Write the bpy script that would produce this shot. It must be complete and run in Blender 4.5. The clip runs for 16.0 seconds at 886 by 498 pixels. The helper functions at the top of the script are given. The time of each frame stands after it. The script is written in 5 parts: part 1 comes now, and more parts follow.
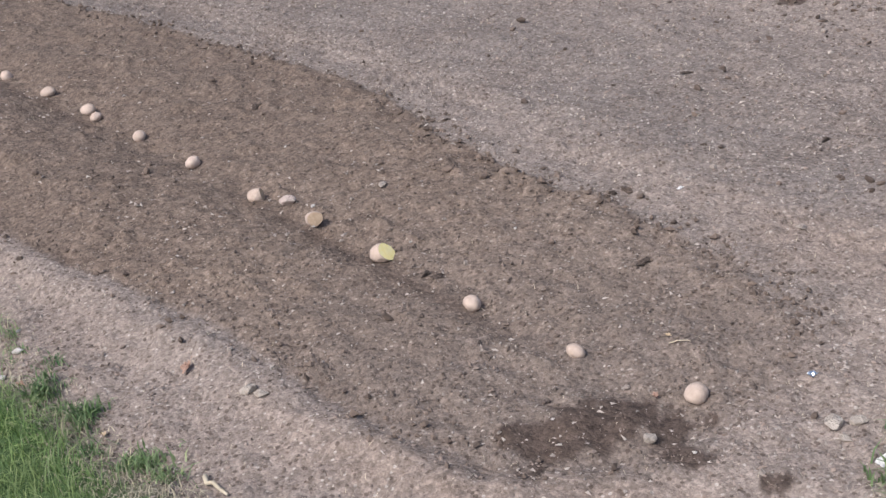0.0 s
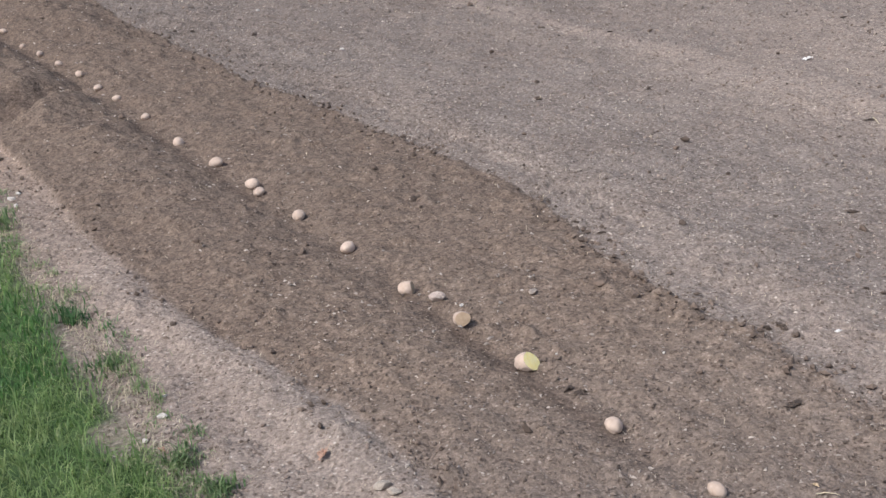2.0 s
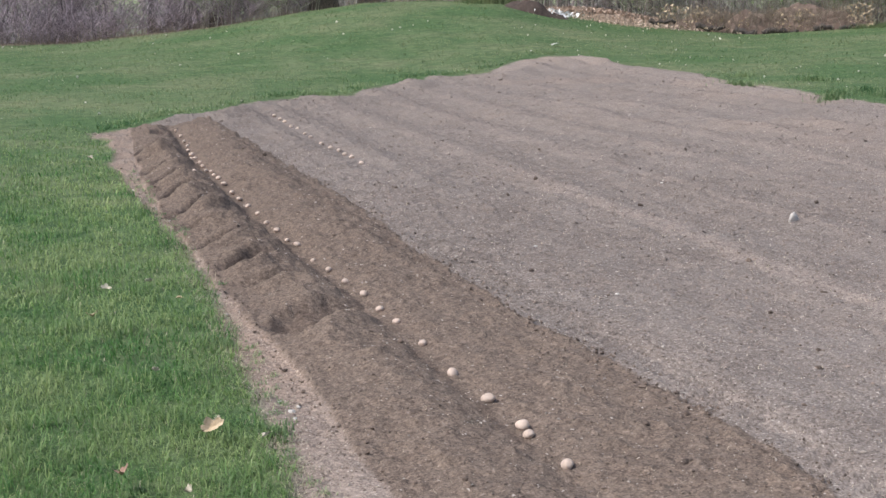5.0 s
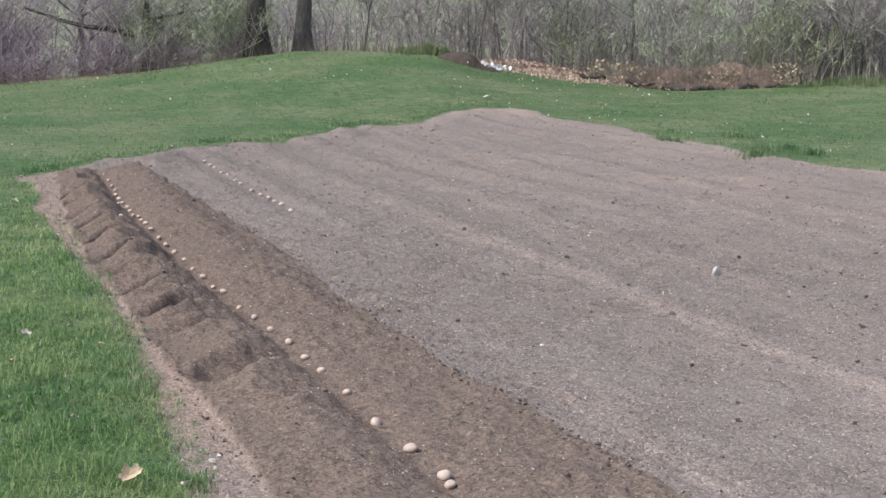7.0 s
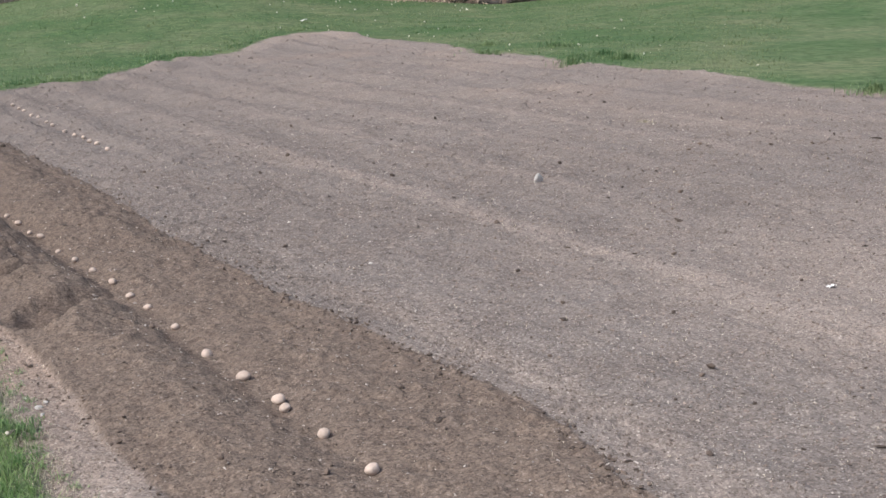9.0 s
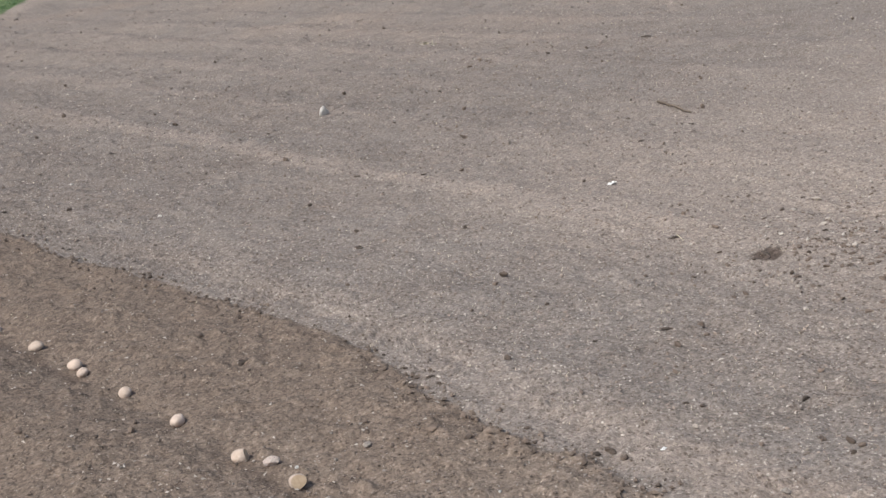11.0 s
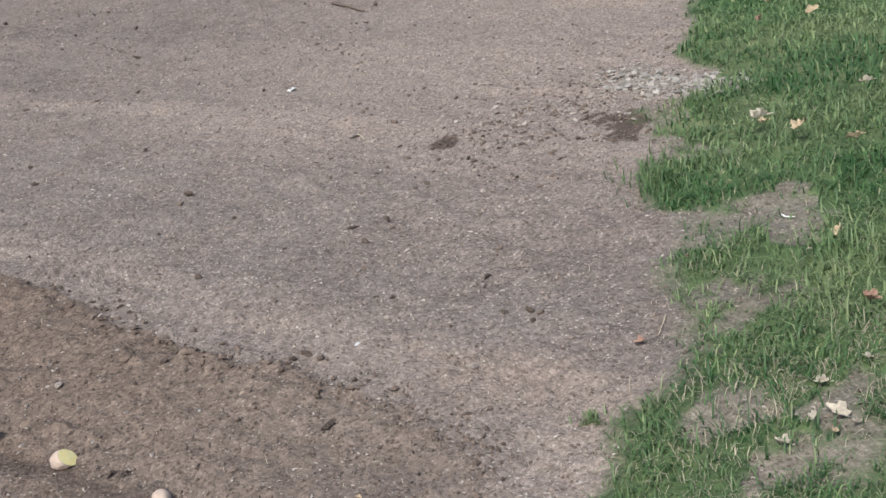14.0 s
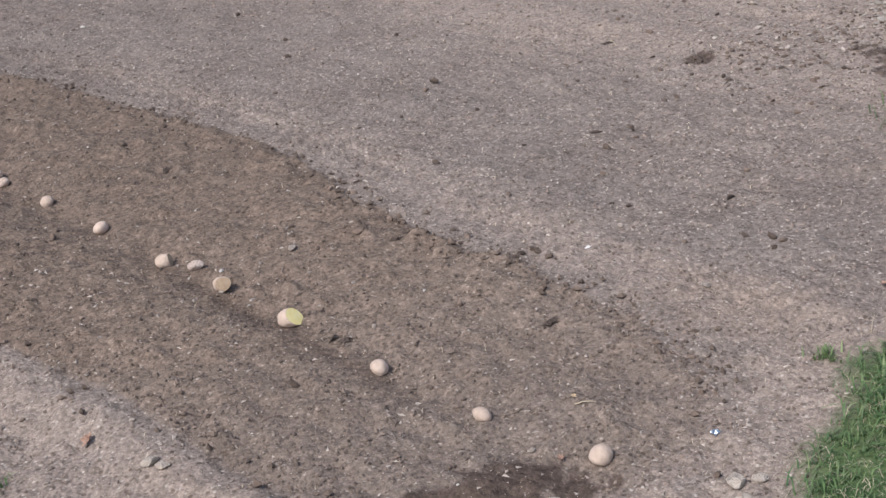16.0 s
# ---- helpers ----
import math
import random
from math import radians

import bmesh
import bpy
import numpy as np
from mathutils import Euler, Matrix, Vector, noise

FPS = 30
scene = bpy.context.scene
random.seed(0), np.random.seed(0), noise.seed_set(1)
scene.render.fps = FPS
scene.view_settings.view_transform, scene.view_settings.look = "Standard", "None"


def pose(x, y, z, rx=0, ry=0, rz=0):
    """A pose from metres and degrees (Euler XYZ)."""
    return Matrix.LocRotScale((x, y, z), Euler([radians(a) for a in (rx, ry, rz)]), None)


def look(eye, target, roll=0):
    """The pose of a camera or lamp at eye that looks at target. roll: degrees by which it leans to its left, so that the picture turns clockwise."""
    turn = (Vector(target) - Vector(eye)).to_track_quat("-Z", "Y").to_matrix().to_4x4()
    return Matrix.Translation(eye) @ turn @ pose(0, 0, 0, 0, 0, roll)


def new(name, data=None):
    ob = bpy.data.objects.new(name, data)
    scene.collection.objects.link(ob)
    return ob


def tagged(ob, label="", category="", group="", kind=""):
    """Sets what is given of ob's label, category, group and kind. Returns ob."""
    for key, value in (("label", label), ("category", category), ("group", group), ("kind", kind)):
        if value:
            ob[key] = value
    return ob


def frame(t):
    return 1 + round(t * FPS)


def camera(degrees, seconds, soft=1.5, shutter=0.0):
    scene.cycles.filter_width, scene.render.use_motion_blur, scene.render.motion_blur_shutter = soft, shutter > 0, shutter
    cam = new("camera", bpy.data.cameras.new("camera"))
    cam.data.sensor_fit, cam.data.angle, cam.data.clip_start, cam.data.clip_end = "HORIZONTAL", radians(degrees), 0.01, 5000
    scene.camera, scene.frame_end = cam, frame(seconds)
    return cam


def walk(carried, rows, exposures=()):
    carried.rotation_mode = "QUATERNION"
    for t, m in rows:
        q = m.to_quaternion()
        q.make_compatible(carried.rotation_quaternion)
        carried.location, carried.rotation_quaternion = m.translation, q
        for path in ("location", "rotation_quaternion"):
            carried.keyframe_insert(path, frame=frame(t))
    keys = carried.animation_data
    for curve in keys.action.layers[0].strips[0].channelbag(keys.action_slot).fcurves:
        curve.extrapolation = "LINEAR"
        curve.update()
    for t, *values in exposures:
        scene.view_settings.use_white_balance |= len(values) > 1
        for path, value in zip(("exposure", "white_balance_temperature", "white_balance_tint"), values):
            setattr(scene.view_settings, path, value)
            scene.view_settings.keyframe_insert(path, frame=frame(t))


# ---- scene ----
cam = camera(39.1, 16.0, soft=1.5)

PATH = [
    (0, (-1.4264, 0.4402, 1.5508), (-0.4141, 1.9075, 0.6439), -7.93),
    (0.5, (-1.4328, 0.4483, 1.5622), (-0.4465, 1.9503, 0.6839), -7.07),
    (1, (-1.4392, 0.4582, 1.573), (-0.4762, 1.9906, 0.7219), -6.58),
    (1.5, (-1.4472, 0.4704, 1.5847), (-0.5125, 2.0405, 0.7715), -5.65),
    (2, (-1.4595, 0.4857, 1.5967), (-0.5745, 2.112, 0.8405), -3.90),
    (2.5, (-1.4801, 0.5066, 1.6139), (-0.6721, 2.2009, 0.9235), -2.61),
    (3, (-1.4968, 0.5244, 1.6311), (-0.7692, 2.2781, 1.0026), -2.21),
    (3.5, (-1.5093, 0.5387, 1.6495), (-0.8448, 2.3371, 1.08), -1.95),
    (4, (-1.5264, 0.5529, 1.666), (-0.9226, 2.3916, 1.1614), -1.58),
    (4.2, (-1.5353, 0.5587, 1.6724), (-0.9545, 2.4117, 1.1939), -1.20),
    (6.3, (-1.5653, 0.516, 1.7043), (-0.9277, 2.3826, 1.3738), 0.62),
    (6.5, (-1.5602, 0.5166, 1.7024), (-0.9019, 2.3762, 1.373), 0.63),
    (7, (-1.5417, 0.5136, 1.6994), (-0.8498, 2.3624, 1.3778), 0.55),
    (7.5, (-1.5258, 0.5105, 1.6937), (-0.7889, 2.34, 1.3622), 0.19),
    (8, (-1.5137, 0.5092, 1.6877), (-0.7154, 2.3071, 1.3268), -0.50),
    (8.5, (-1.5021, 0.5031, 1.6816), (-0.645, 2.2658, 1.2839), -1.50),
    (9, (-1.4848, 0.4887, 1.6718), (-0.5651, 2.208, 1.2266), -2.46),
    (9.2, (-1.4777, 0.4789, 1.6694), (-0.5315, 2.1791, 1.2067), -2.97),
    (11.3, (-1.4039, 0.4107, 1.6442), (-0.2264, 1.915, 1.052), -7.74),
    (11.5, (-1.3947, 0.3986, 1.6405), (-0.1979, 1.881, 1.0322), -7.96),
    (12, (-1.375, 0.3819, 1.6291), (-0.1218, 1.7965, 0.9745), -8.69),
    (12.5, (-1.3564, 0.367, 1.6193), (-0.0484, 1.7094, 0.9212), -9.45),
    (13, (-1.3429, 0.3517, 1.6158), (0.0259, 1.6127, 0.8834), -10.29),
    (13.5, (-1.3406, 0.3459, 1.6183), (0.0652, 1.5473, 0.8564), -10.54),
    (14, (-1.3461, 0.3474, 1.6243), (0.064, 1.5382, 0.8538), -10.09),
    (14.5, (-1.358, 0.3594, 1.6226), (0.0143, 1.6064, 0.8731), -8.42),
    (15, (-1.3591, 0.3738, 1.6098), (-0.0656, 1.7023, 0.86), -8.04),
    (15.5, (-1.3585, 0.3889, 1.5842), (-0.1482, 1.7746, 0.8), -7.63),
    (16, (-1.3627, 0.411, 1.5571), (-0.2363, 1.8335, 0.716), -7.25),
]
# the clip's camera shifts its exposure and colour a little: seconds, stops, kelvin, tint
LIGHT_STEPS = [(0, 0.22, 6420, 12), (2, 0.2, 6500, 10), (4, 0.32, 6450, 9), (7, 0.39, 6280, 10), (9, 0.31, 6430, 9), (12.5, 0.18, 6600, 4), (14, 0.2, 6450, 7), (16, 0.15, 6440, 11)]
walk(cam, [(t, look(e, g, r)) for t, e, g, r in PATH], LIGHT_STEPS)

# ---- world, sun ----
SUN_AZ, SUN_EL = radians(-98), radians(52)      # azimuth from +y, towards +x
world = bpy.data.worlds.new("world")
scene.world = world
world.use_nodes = True
wn = world.node_tree.nodes
sky = wn.new("ShaderNodeTexSky")
sky.sky_type, sky.sun_disc = "NISHITA", False
sky.sun_elevation, sky.sun_rotation = SUN_EL, SUN_AZ
sky.dust_density, sky.air_density = 3.0, 1.0
wn["Background"].inputs["Strength"].default_value = 0.13
world.node_tree.links.new(sky.outputs[0], wn["Background"].inputs["Color"])
sun = new("sun", bpy.data.lights.new("sun", "SUN"))
sun.data.energy, sun.data.angle, sun.data.color = 2.7, radians(12), (1.0, 0.985, 0.965)
sd = Vector((math.sin(SUN_AZ) * math.cos(SUN_EL), math.cos(SUN_AZ) * math.cos(SUN_EL), math.sin(SUN_EL)))
sun.matrix_world = look(sd * 60, (0, 0, 0))


# ---- material helpers ----
def mat(name):
    m = bpy.data.materials.new(name)
    m.use_nodes = True
    nt = m.node_tree
    return m, nt, nt.nodes["Principled BSDF"]


def noise_tex(nt, co, scale, detail=4, rough=0.55):
    n = nt.nodes.new("ShaderNodeTexNoise")
    n.inputs["Scale"].default_value, n.inputs["Detail"].default_value = scale, detail
    n.inputs["Roughness"].default_value = rough
    nt.links.new(co, n.inputs["Vector"])
    return n.outputs["Fac"]


def ramp(nt, fac, *stops):
    r = nt.nodes.new("ShaderNodeValToRGB")
    e = r.color_ramp.elements
    while len(e) < len(stops):
        e.new(0.5)
    for el, (p, c) in zip(e, stops):
        el.position = p
        el.color = (c, c, c, 1) if not isinstance(c, tuple) else (*c, 1)
    nt.links.new(fac, r.inputs[0])
    return r.outputs["Color"]


def mixc(nt, fac, a, b, blend="MIX"):
    n = nt.nodes.new("ShaderNodeMix")
    n.data_type, n.blend_type = "RGBA", blend
    for idx, v in ((0, fac), (6, a), (7, b)):
        sock = n.inputs[idx]
        if isinstance(v, (int, float)):
            sock.default_value = v
        elif isinstance(v, tuple):
            sock.default_value = (*v, 1)
        else:
            nt.links.new(v, sock)
    return n.outputs[2]


def math_n(nt, op, a, b=0.0):
    n = nt.nodes.new("ShaderNodeMath")
    n.operation = op
    for i, v in enumerate((a, b)):
        if isinstance(v, (int, float)):
            n.inputs[i].default_value = v
        else:
            nt.links.new(v, n.inputs[i])
    return n.outputs[0]


def bump(nt, bsdf, height, strength, distance):
    b = nt.nodes.new("ShaderNodeBump")
    b.inputs["Strength"].default_value, b.inputs["Distance"].default_value = strength, distance
    nt.links.new(height, b.inputs["Height"])
    nt.links.new(b.outputs[0], bsdf.inputs["Normal"])


def plain(name, c1, c2, scale=30, rough=0.85, rel=0.004, island=0.0, objrand=0.0, spec=0.3):
    """A mottled material between two colours, with fine relief."""
    m, nt, bs = mat(name)
    co = nt.nodes.new("ShaderNodeTexCoord").outputs["Object"]
    f = noise_tex(nt, co, scale, 5, 0.6)
    f = ramp(nt, f, (0.3, 0.0), (0.7, 1.0))
    col = mixc(nt, f, c1, c2)
    if island or objrand:
        if island:
            r = nt.nodes.new("ShaderNodeNewGeometry").outputs["Random Per Island"]
        else:
            r = nt.nodes.new("ShaderNodeObjectInfo").outputs["Random"]
        hv = nt.nodes.new("ShaderNodeHueSaturation")
        amt = island or objrand
        v = math_n(nt, "ADD", math_n(nt, "MULTIPLY", r, 2 * amt), 1 - amt)
        nt.links.new(v, hv.inputs["Value"])
        nt.links.new(col, hv.inputs["Color"])
        col = hv.outputs[0]
    nt.links.new(col, bs.inputs["Base Color"])
    bs.inputs["Roughness"].default_value = rough
    bs.inputs["Specular IOR Level"].default_value = spec
    if rel:
        bump(nt, bs, noise_tex(nt, co, scale * 3, 4), 0.6, rel)
    return m


# ---- shape of the land ----
def lattice(ix, iy, seed):
    h = (ix.astype(np.int64) * 374761393 + iy.astype(np.int64) * 668265263 + seed * 1274126177) & 0x7FFFFFFF
    h = ((h ^ (h >> 13)) * 1103515245) & 0x7FFFFFFF
    return ((h ^ (h >> 16)) & 0xFFFF) / 65535.0


def vnoise(x, y, seed=0):
    """Smooth value noise, 0 to 1, with cells one unit wide."""
    ix, iy = np.floor(x), np.floor(y)
    fx, fy = x - ix, y - iy
    fx, fy = fx * fx * (3 - 2 * fx), fy * fy * (3 - 2 * fy)
    a, b = lattice(ix, iy, seed), lattice(ix + 1, iy, seed)
    c, d = lattice(ix, iy + 1, seed), lattice(ix + 1, iy + 1, seed)
    return (a * (1 - fx) + b * fx) * (1 - fy) + (c * (1 - fx) + d * fx) * fy


def fbm(x, y, cell, octaves, seed=0):
    out, amp, tot = 0, 1.0, 0.0
    for k in range(octaves):
        out = out + amp * vnoise(x / cell + 17.3 * k, y / cell - 9.1 * k, seed + k)
        tot += amp
        amp *= 0.5
        cell *= 0.5
    return out / tot - 0.5


def sstep(a, b, x):
    t = np.clip((x - a) / (b - a), 0, 1)
    return t * t * (3 - 2 * t)


def bell(d, s):
    return np.exp(-(d / s) ** 2)


def row_x(y):
    """The middle of the planted trench."""
    return np.interp(y, [1.5, 2, 3, 4.5, 6, 8, 10, 12, 14, 17.5], [0.22, 0.2, 0.17, 0.14, 0.1, 0.03, -0.05, -0.09, -0.09, -0.03])


def far_edge(x):
    """Where the plot ends, far from the start of the rows."""
    return np.interp(x, [-1.0, -0.5, 0.1, 0.8, 1.4, 2.2, 3.5, 4.3, 5.8, 7.0, 9.2, 10.0, 10.6, 11.2],
                     [17.0, 17.7, 19.2, 19.4, 20.7, 21.7, 21.9, 23.4, 25.3, 25.6, 28.5, 29.2, 29.5, 28.8])


def bed_low(y):
    """The bed's edge towards the lawn."""
    return np.interp(y, [1.8, 2.05, 2.13, 2.27, 2.45, 2.94, 3.31, 3.54, 3.75, 4.05, 4.6, 5.2, 6.0, 6.75, 8.1, 10.4, 13, 17],
                     [0.0, -0.22, -0.265, -0.298, -0.318, -0.352, -0.40, -0.425, -0.485, -0.515, -0.535, -0.563, -0.575, -0.637, -0.69, -0.785, -0.78, -0.62])


def lane_x(y):
    """The middle of the wheel track beside the bed."""
    return np.interp(y, [1.9, 3, 4, 5, 6, 7, 8], [0.95, 0.98, 1.07, 1.07, 1.0, 0.92, 0.88])


def bed_high(y):
    """The bed's edge towards the tilled field."""
    return np.interp(y, [1.9, 2.02, 2.13, 2.23, 2.35, 2.5, 2.8, 2.95, 3.2, 3.4, 3.6, 3.83, 4.25, 4.7, 5.4, 5.9, 6.7, 8, 9.8, 12, 14.6, 17.5],
                     [0.5, 0.62, 0.65, 0.69, 0.73, 0.745, 0.81, 0.765, 0.775, 0.81, 0.79, 0.885, 0.92, 0.91, 0.865, 0.82, 0.755, 0.715, 0.75, 0.775, 0.70, 0.56])


def plot_mask(x, y):
    """1 on the tilled plot, 0 on the lawn, with a ragged edge."""
    w = 0.22 * fbm(x, y, 0.6, 4, 5) + 0.25 * fbm(x, y, 2.2, 2, 8) + 0.8 * fbm(x, y, 1.1, 3, 11) * sstep(12, 18, y)
    corner = sstep(0.3, 0.7, x) * (1 - sstep(4.5, 6, x)) * (1 - sstep(3, 4, y)) + 0.5 * (1 - sstep(-0.7, -0.5, x)) * (1 - sstep(4.5, 6, y))
    w = w + corner * (0.6 * fbm(x, y, 0.16, 4, 6) + 0.2 * fbm(x, y, 0.6, 2, 7))
    near = np.interp(x, [-0.9, 0.0, 0.45, 0.6, 0.7, 0.85, 1.0, 1.2, 1.42, 1.55, 1.75, 2.05, 2.1, 2.37, 2.6, 2.85, 3.1, 3.3, 3.6, 3.82, 4.2, 4.8, 6.0, 8.0, 10.6],
                     [1.2, 1.35, 1.6, 1.645, 1.67, 1.74, 1.69, 1.755, 1.82, 1.97, 2.04, 2.13, 2.3, 2.48, 2.5, 2.74, 2.92, 2.68, 2.78, 3.06, 3.14, 3.45, 4.1, 5.0, 6.2])
    far = far_edge(x)
    left = np.interp(y, [1.5, 2.5, 3.0, 3.6, 5.0, 6.5, 7.6, 8.6, 10, 11, 13, 15, 17], [-0.80, -0.80, -0.84, -0.90, -0.84, -0.8, -0.75, -0.77, -0.85, -0.9, -0.95, -0.99, -1.0])
    right = np.interp(y, [5, 8, 10.6, 12.2, 14, 16, 18.5, 21, 24, 26, 28, 30], [10.4, 10.0, 9.8, 9.85, 10.3, 10.2, 10.5, 10.75, 11.2, 11.4, 11.2, 10.6])
    d = np.minimum(np.minimum(x - left, right - x), np.minimum((y - near) * 0.92, (far - y) * 0.7))
    grow = np.clip(np.hypot(x + 1.5, y - 0.5) / 10, 0.35, 1.6)
    m = sstep(-0.05, 0.06, d + w * 0.55 * grow)
    pw = fbm(x, y, 0.13, 3, 9) + 0.7 * fbm(x, y, 0.05, 2, 10)
    for cx, cy, a, b in ((2.05, 1.99, 0.2, 0.07), (2.22, 1.93, 0.12, 0.09), (2.08, 1.80, 0.1, 0.09), (1.63, 1.71, 0.1, 0.1), (1.57, 1.83, 0.08, 0.06), (1.0, 1.54, 0.1, 0.07), (0.83, 1.34, 0.13, 0.05), (1.12, 1.31, 0.13, 0.06), (0.95, 1.2, 0.1, 0.05),
                         (1.3, 1.72, 0.12, 0.05),
                         (2.62, 2.55, 0.09, 0.2), (3.03, 2.84, 0.16, 0.16), (2.0, 2.2, 0.1, 0.1), (3.42, 2.85, 0.12, 0.25), (-0.78, 2.82, 0.05, 0.1), (-0.86, 3.3, 0.08, 0.12), (-0.76, 3.9, 0.06, 0.2), (-0.78, 5.0, 0.07, 0.3)):
        e = ((x - cx) / a) ** 2 + ((y - cy) / b) ** 2
        m = np.maximum(m, 0.8 * sstep(1.9, 0.2, e + 5.0 * pw))
    return m


def bed_mask(x, y):
    """1 on the freshly dug bed round the trench."""
    w = 0.16 * fbm(x, y, 0.35, 4, 21) + 0.2 * fbm(x, y, 0.8, 2, 22) * sstep(5, 9, y)
    d = np.minimum(np.minimum(x - bed_low(y), bed_high(y) - x), np.minimum(y - 1.85, 17.9 + x - y))
    soft = 0.09 * (1 - sstep(1.95, 2.35, y + 0.3 * (x - 0.4)))
    return sstep(-0.010 - soft, 0.018 + soft, d + w * 0.4)


# hollows scooped out of the ridge beside the lawn: x, y, half width, half length, depth
SCOOPS = [(-0.27, 6.85, 0.19, 0.19, 0.06), (-0.33, 7.75, 0.18, 0.11, 0.06), (-0.38, 8.4, 0.2, 0.11, 0.09), (-0.42, 9.1, 0.21, 0.12, 0.10), (-0.43, 9.8, 0.21, 0.13, 0.12),
          (-0.45, 10.6, 0.21, 0.13, 0.13), (-0.46, 11.4, 0.21, 0.15, 0.13), (-0.46, 12.3, 0.21, 0.15, 0.12), (-0.47, 13.2, 0.2, 0.17, 0.105), (-0.47, 14.2, 0.19, 0.18, 0.09),
          (-0.44, 15.0, 0.19, 0.19, 0.08), (-0.27, 16.4, 0.1, 0.22, 0.05)]


def land(x, y):
    """Height of the ground."""
    x, y = np.asarray(x, float), np.asarray(y, float)
    soil, bed = plot_mask(x, y), bed_mask(x, y)
    u = x - row_x(y)
    z = 0.018 * (1 - soil) + 0.05 * fbm(x, y, 3.5, 3, 3) * sstep(2, 9, np.hypot(x, y - 2))
    grow = np.interp(y, [1.8, 2.6, 3.6, 5.5, 8, 12, 17, 18], [0.05, 0.18, 0.32, 0.5, 0.75, 1.0, 1.05, 0.3])
    ridge = 0.075 * bell(u + 0.33, 0.2) + 0.08 * bell(u - 0.42, 0.28) * (0.08 + 0.92 * sstep(5.5, 10, y)) - 0.06 * bell(u + 0.02, 0.09)
    z = z + bed * (0.014 * sstep(2.1, 3.2, y) + ridge * grow * np.maximum(sstep(0.0, 0.24, bed_high(y) - x), sstep(8, 11, y)) + (0.045 * fbm(x, y, 0.55, 3, 15) + 0.03 * fbm(x, y, 0.2, 2, 16)) * sstep(4, 9, y))
    for sx, sy, a, b, dep in SCOOPS:
        du, dv = x - sx + 0.25 * fbm(x, y, 0.45, 2, 19), y - sy - (0.9 * lattice(np.float64(sy * 7), np.float64(3), 4) - 0.1) * (x - sx) + 0.3 * fbm(x, y, 0.4, 3, 18)
        e = (du / (1.15 * a)) ** 2 + (dv / (1.25 * b)) ** 2
        z = z - bed * 1.15 * dep * np.exp(-e ** 2.6) + bed * 0.75 * dep * bell(du, a * 1.1) * (bell(dv + 2.0 * b, b * 0.85) + 0.5 * bell(dv - 1.9 * b, b * 0.7))
    # old rows in the tilled field, and the tread of the tiller beside the bed
    f = soil * (1 - bed)
    z = z + f * ((0.011 + 0.040 * sstep(8, 18, y) * sstep(-0.25, 0.35, fbm(x, y, 1.6, 3, 39))) * np.cos((x - 2.66 - 0.6 * fbm(x, y, 2.2, 3, 33)) * 2 * np.pi / 1.07) * sstep(1.6, 2.6, x) + 0.035 * fbm(x, y, 0.5, 4, 31) + 0.03 * np.abs(fbm(x, y, 0.24, 3, 35)))
    z = z + f * (0.008 + 0.009 * sstep(3.4, 4.6, y)) * (1 - sstep(8, 10, y)) * sstep(-0.3, 0.2, fbm(x, y, 0.5, 2, 45) + 0.12) * bell(x - lane_x(y) - 0.03, 0.13) * np.sin((y + 0.5 * np.abs(x - lane_x(y)) + 0.05 * fbm(x, y, 0.35, 2, 37)) * 2 * np.pi / 0.08)
    z = z - f * 0.02 * bell(x - 1.47, 0.13) * sstep(12.3, 13.2, y) + f * 0.022 * (bell(x - 1.2, 0.15) + bell(x - 1.75, 0.15)) * sstep(12.3, 13.2, y)
    # crusted ledge along the bed's edge towards the lawn
    z = z + soil * (1 - bed) * 0.024 * bell(x - bed_low(y) + 0.06, 0.09) * (1 - sstep(3.8, 5.0, y)) * sstep(1.8, 2.1, y)
    # soil thrown up along the far edge
    rim = far_edge(x) - y
    z = z + f * (0.10 * bell(rim - 0.9, 0.8) * sstep(-0.25, 0.3, fbm(x, y, 0.9, 3, 63)) + 0.05 * sstep(5, 1, rim) * fbm(x, y, 0.5, 3, 64)) * sstep(14, 17, y)
    # crumbly surface
    rough = 0.35 + 0.65 * soil + 0.35 * bed
    rough = rough * (1 + 0.7 * sstep(5, 10, y)) * (1 - 0.6 * f * bell(x - lane_x(y), 0.17) * (1 - sstep(7, 9, y)))
    z = z + rough * (0.026 * fbm(x, y, 0.16, 3, 41) + 0.014 * fbm(x, y, 0.045, 2, 51)) + soil * 0.022 * np.abs(fbm(x, y, 0.11, 3, 43))
    cl = np.clip(fbm(x, y, 0.07, 2, 61) * 4 - 0.75, 0, 1)
    z = z + soil * (0.015 + 0.006 * bed) * cl
    # the lawn rises to a low crest before the wood; the land falls behind it, then a far slope
    r, az = np.hypot(x + 1.5, y - 0.5), np.degrees(np.arctan2(x + 1.5, y - 0.5))
    crest = np.interp(az, [-60, -10, 1, 3.6, 7, 11, 13.7, 17, 20, 22.5, 26, 31, 36, 40, 60], [0, 0.1, 0.16, 0.37, 0.62, 1.14, 1.41, 1.47, 1.38, 0.9, 0.48, 0.16, 0.37, 0.58, 0.5])
    z = z + crest * sstep(26, 46.5, r)
    z = z - (2.2 + crest) * sstep(49, 80, r) + 12.0 * sstep(85, 200, r) + 0.5 * fbm(x, y, 14, 3, 71) * sstep(52, 75, r)
    return z


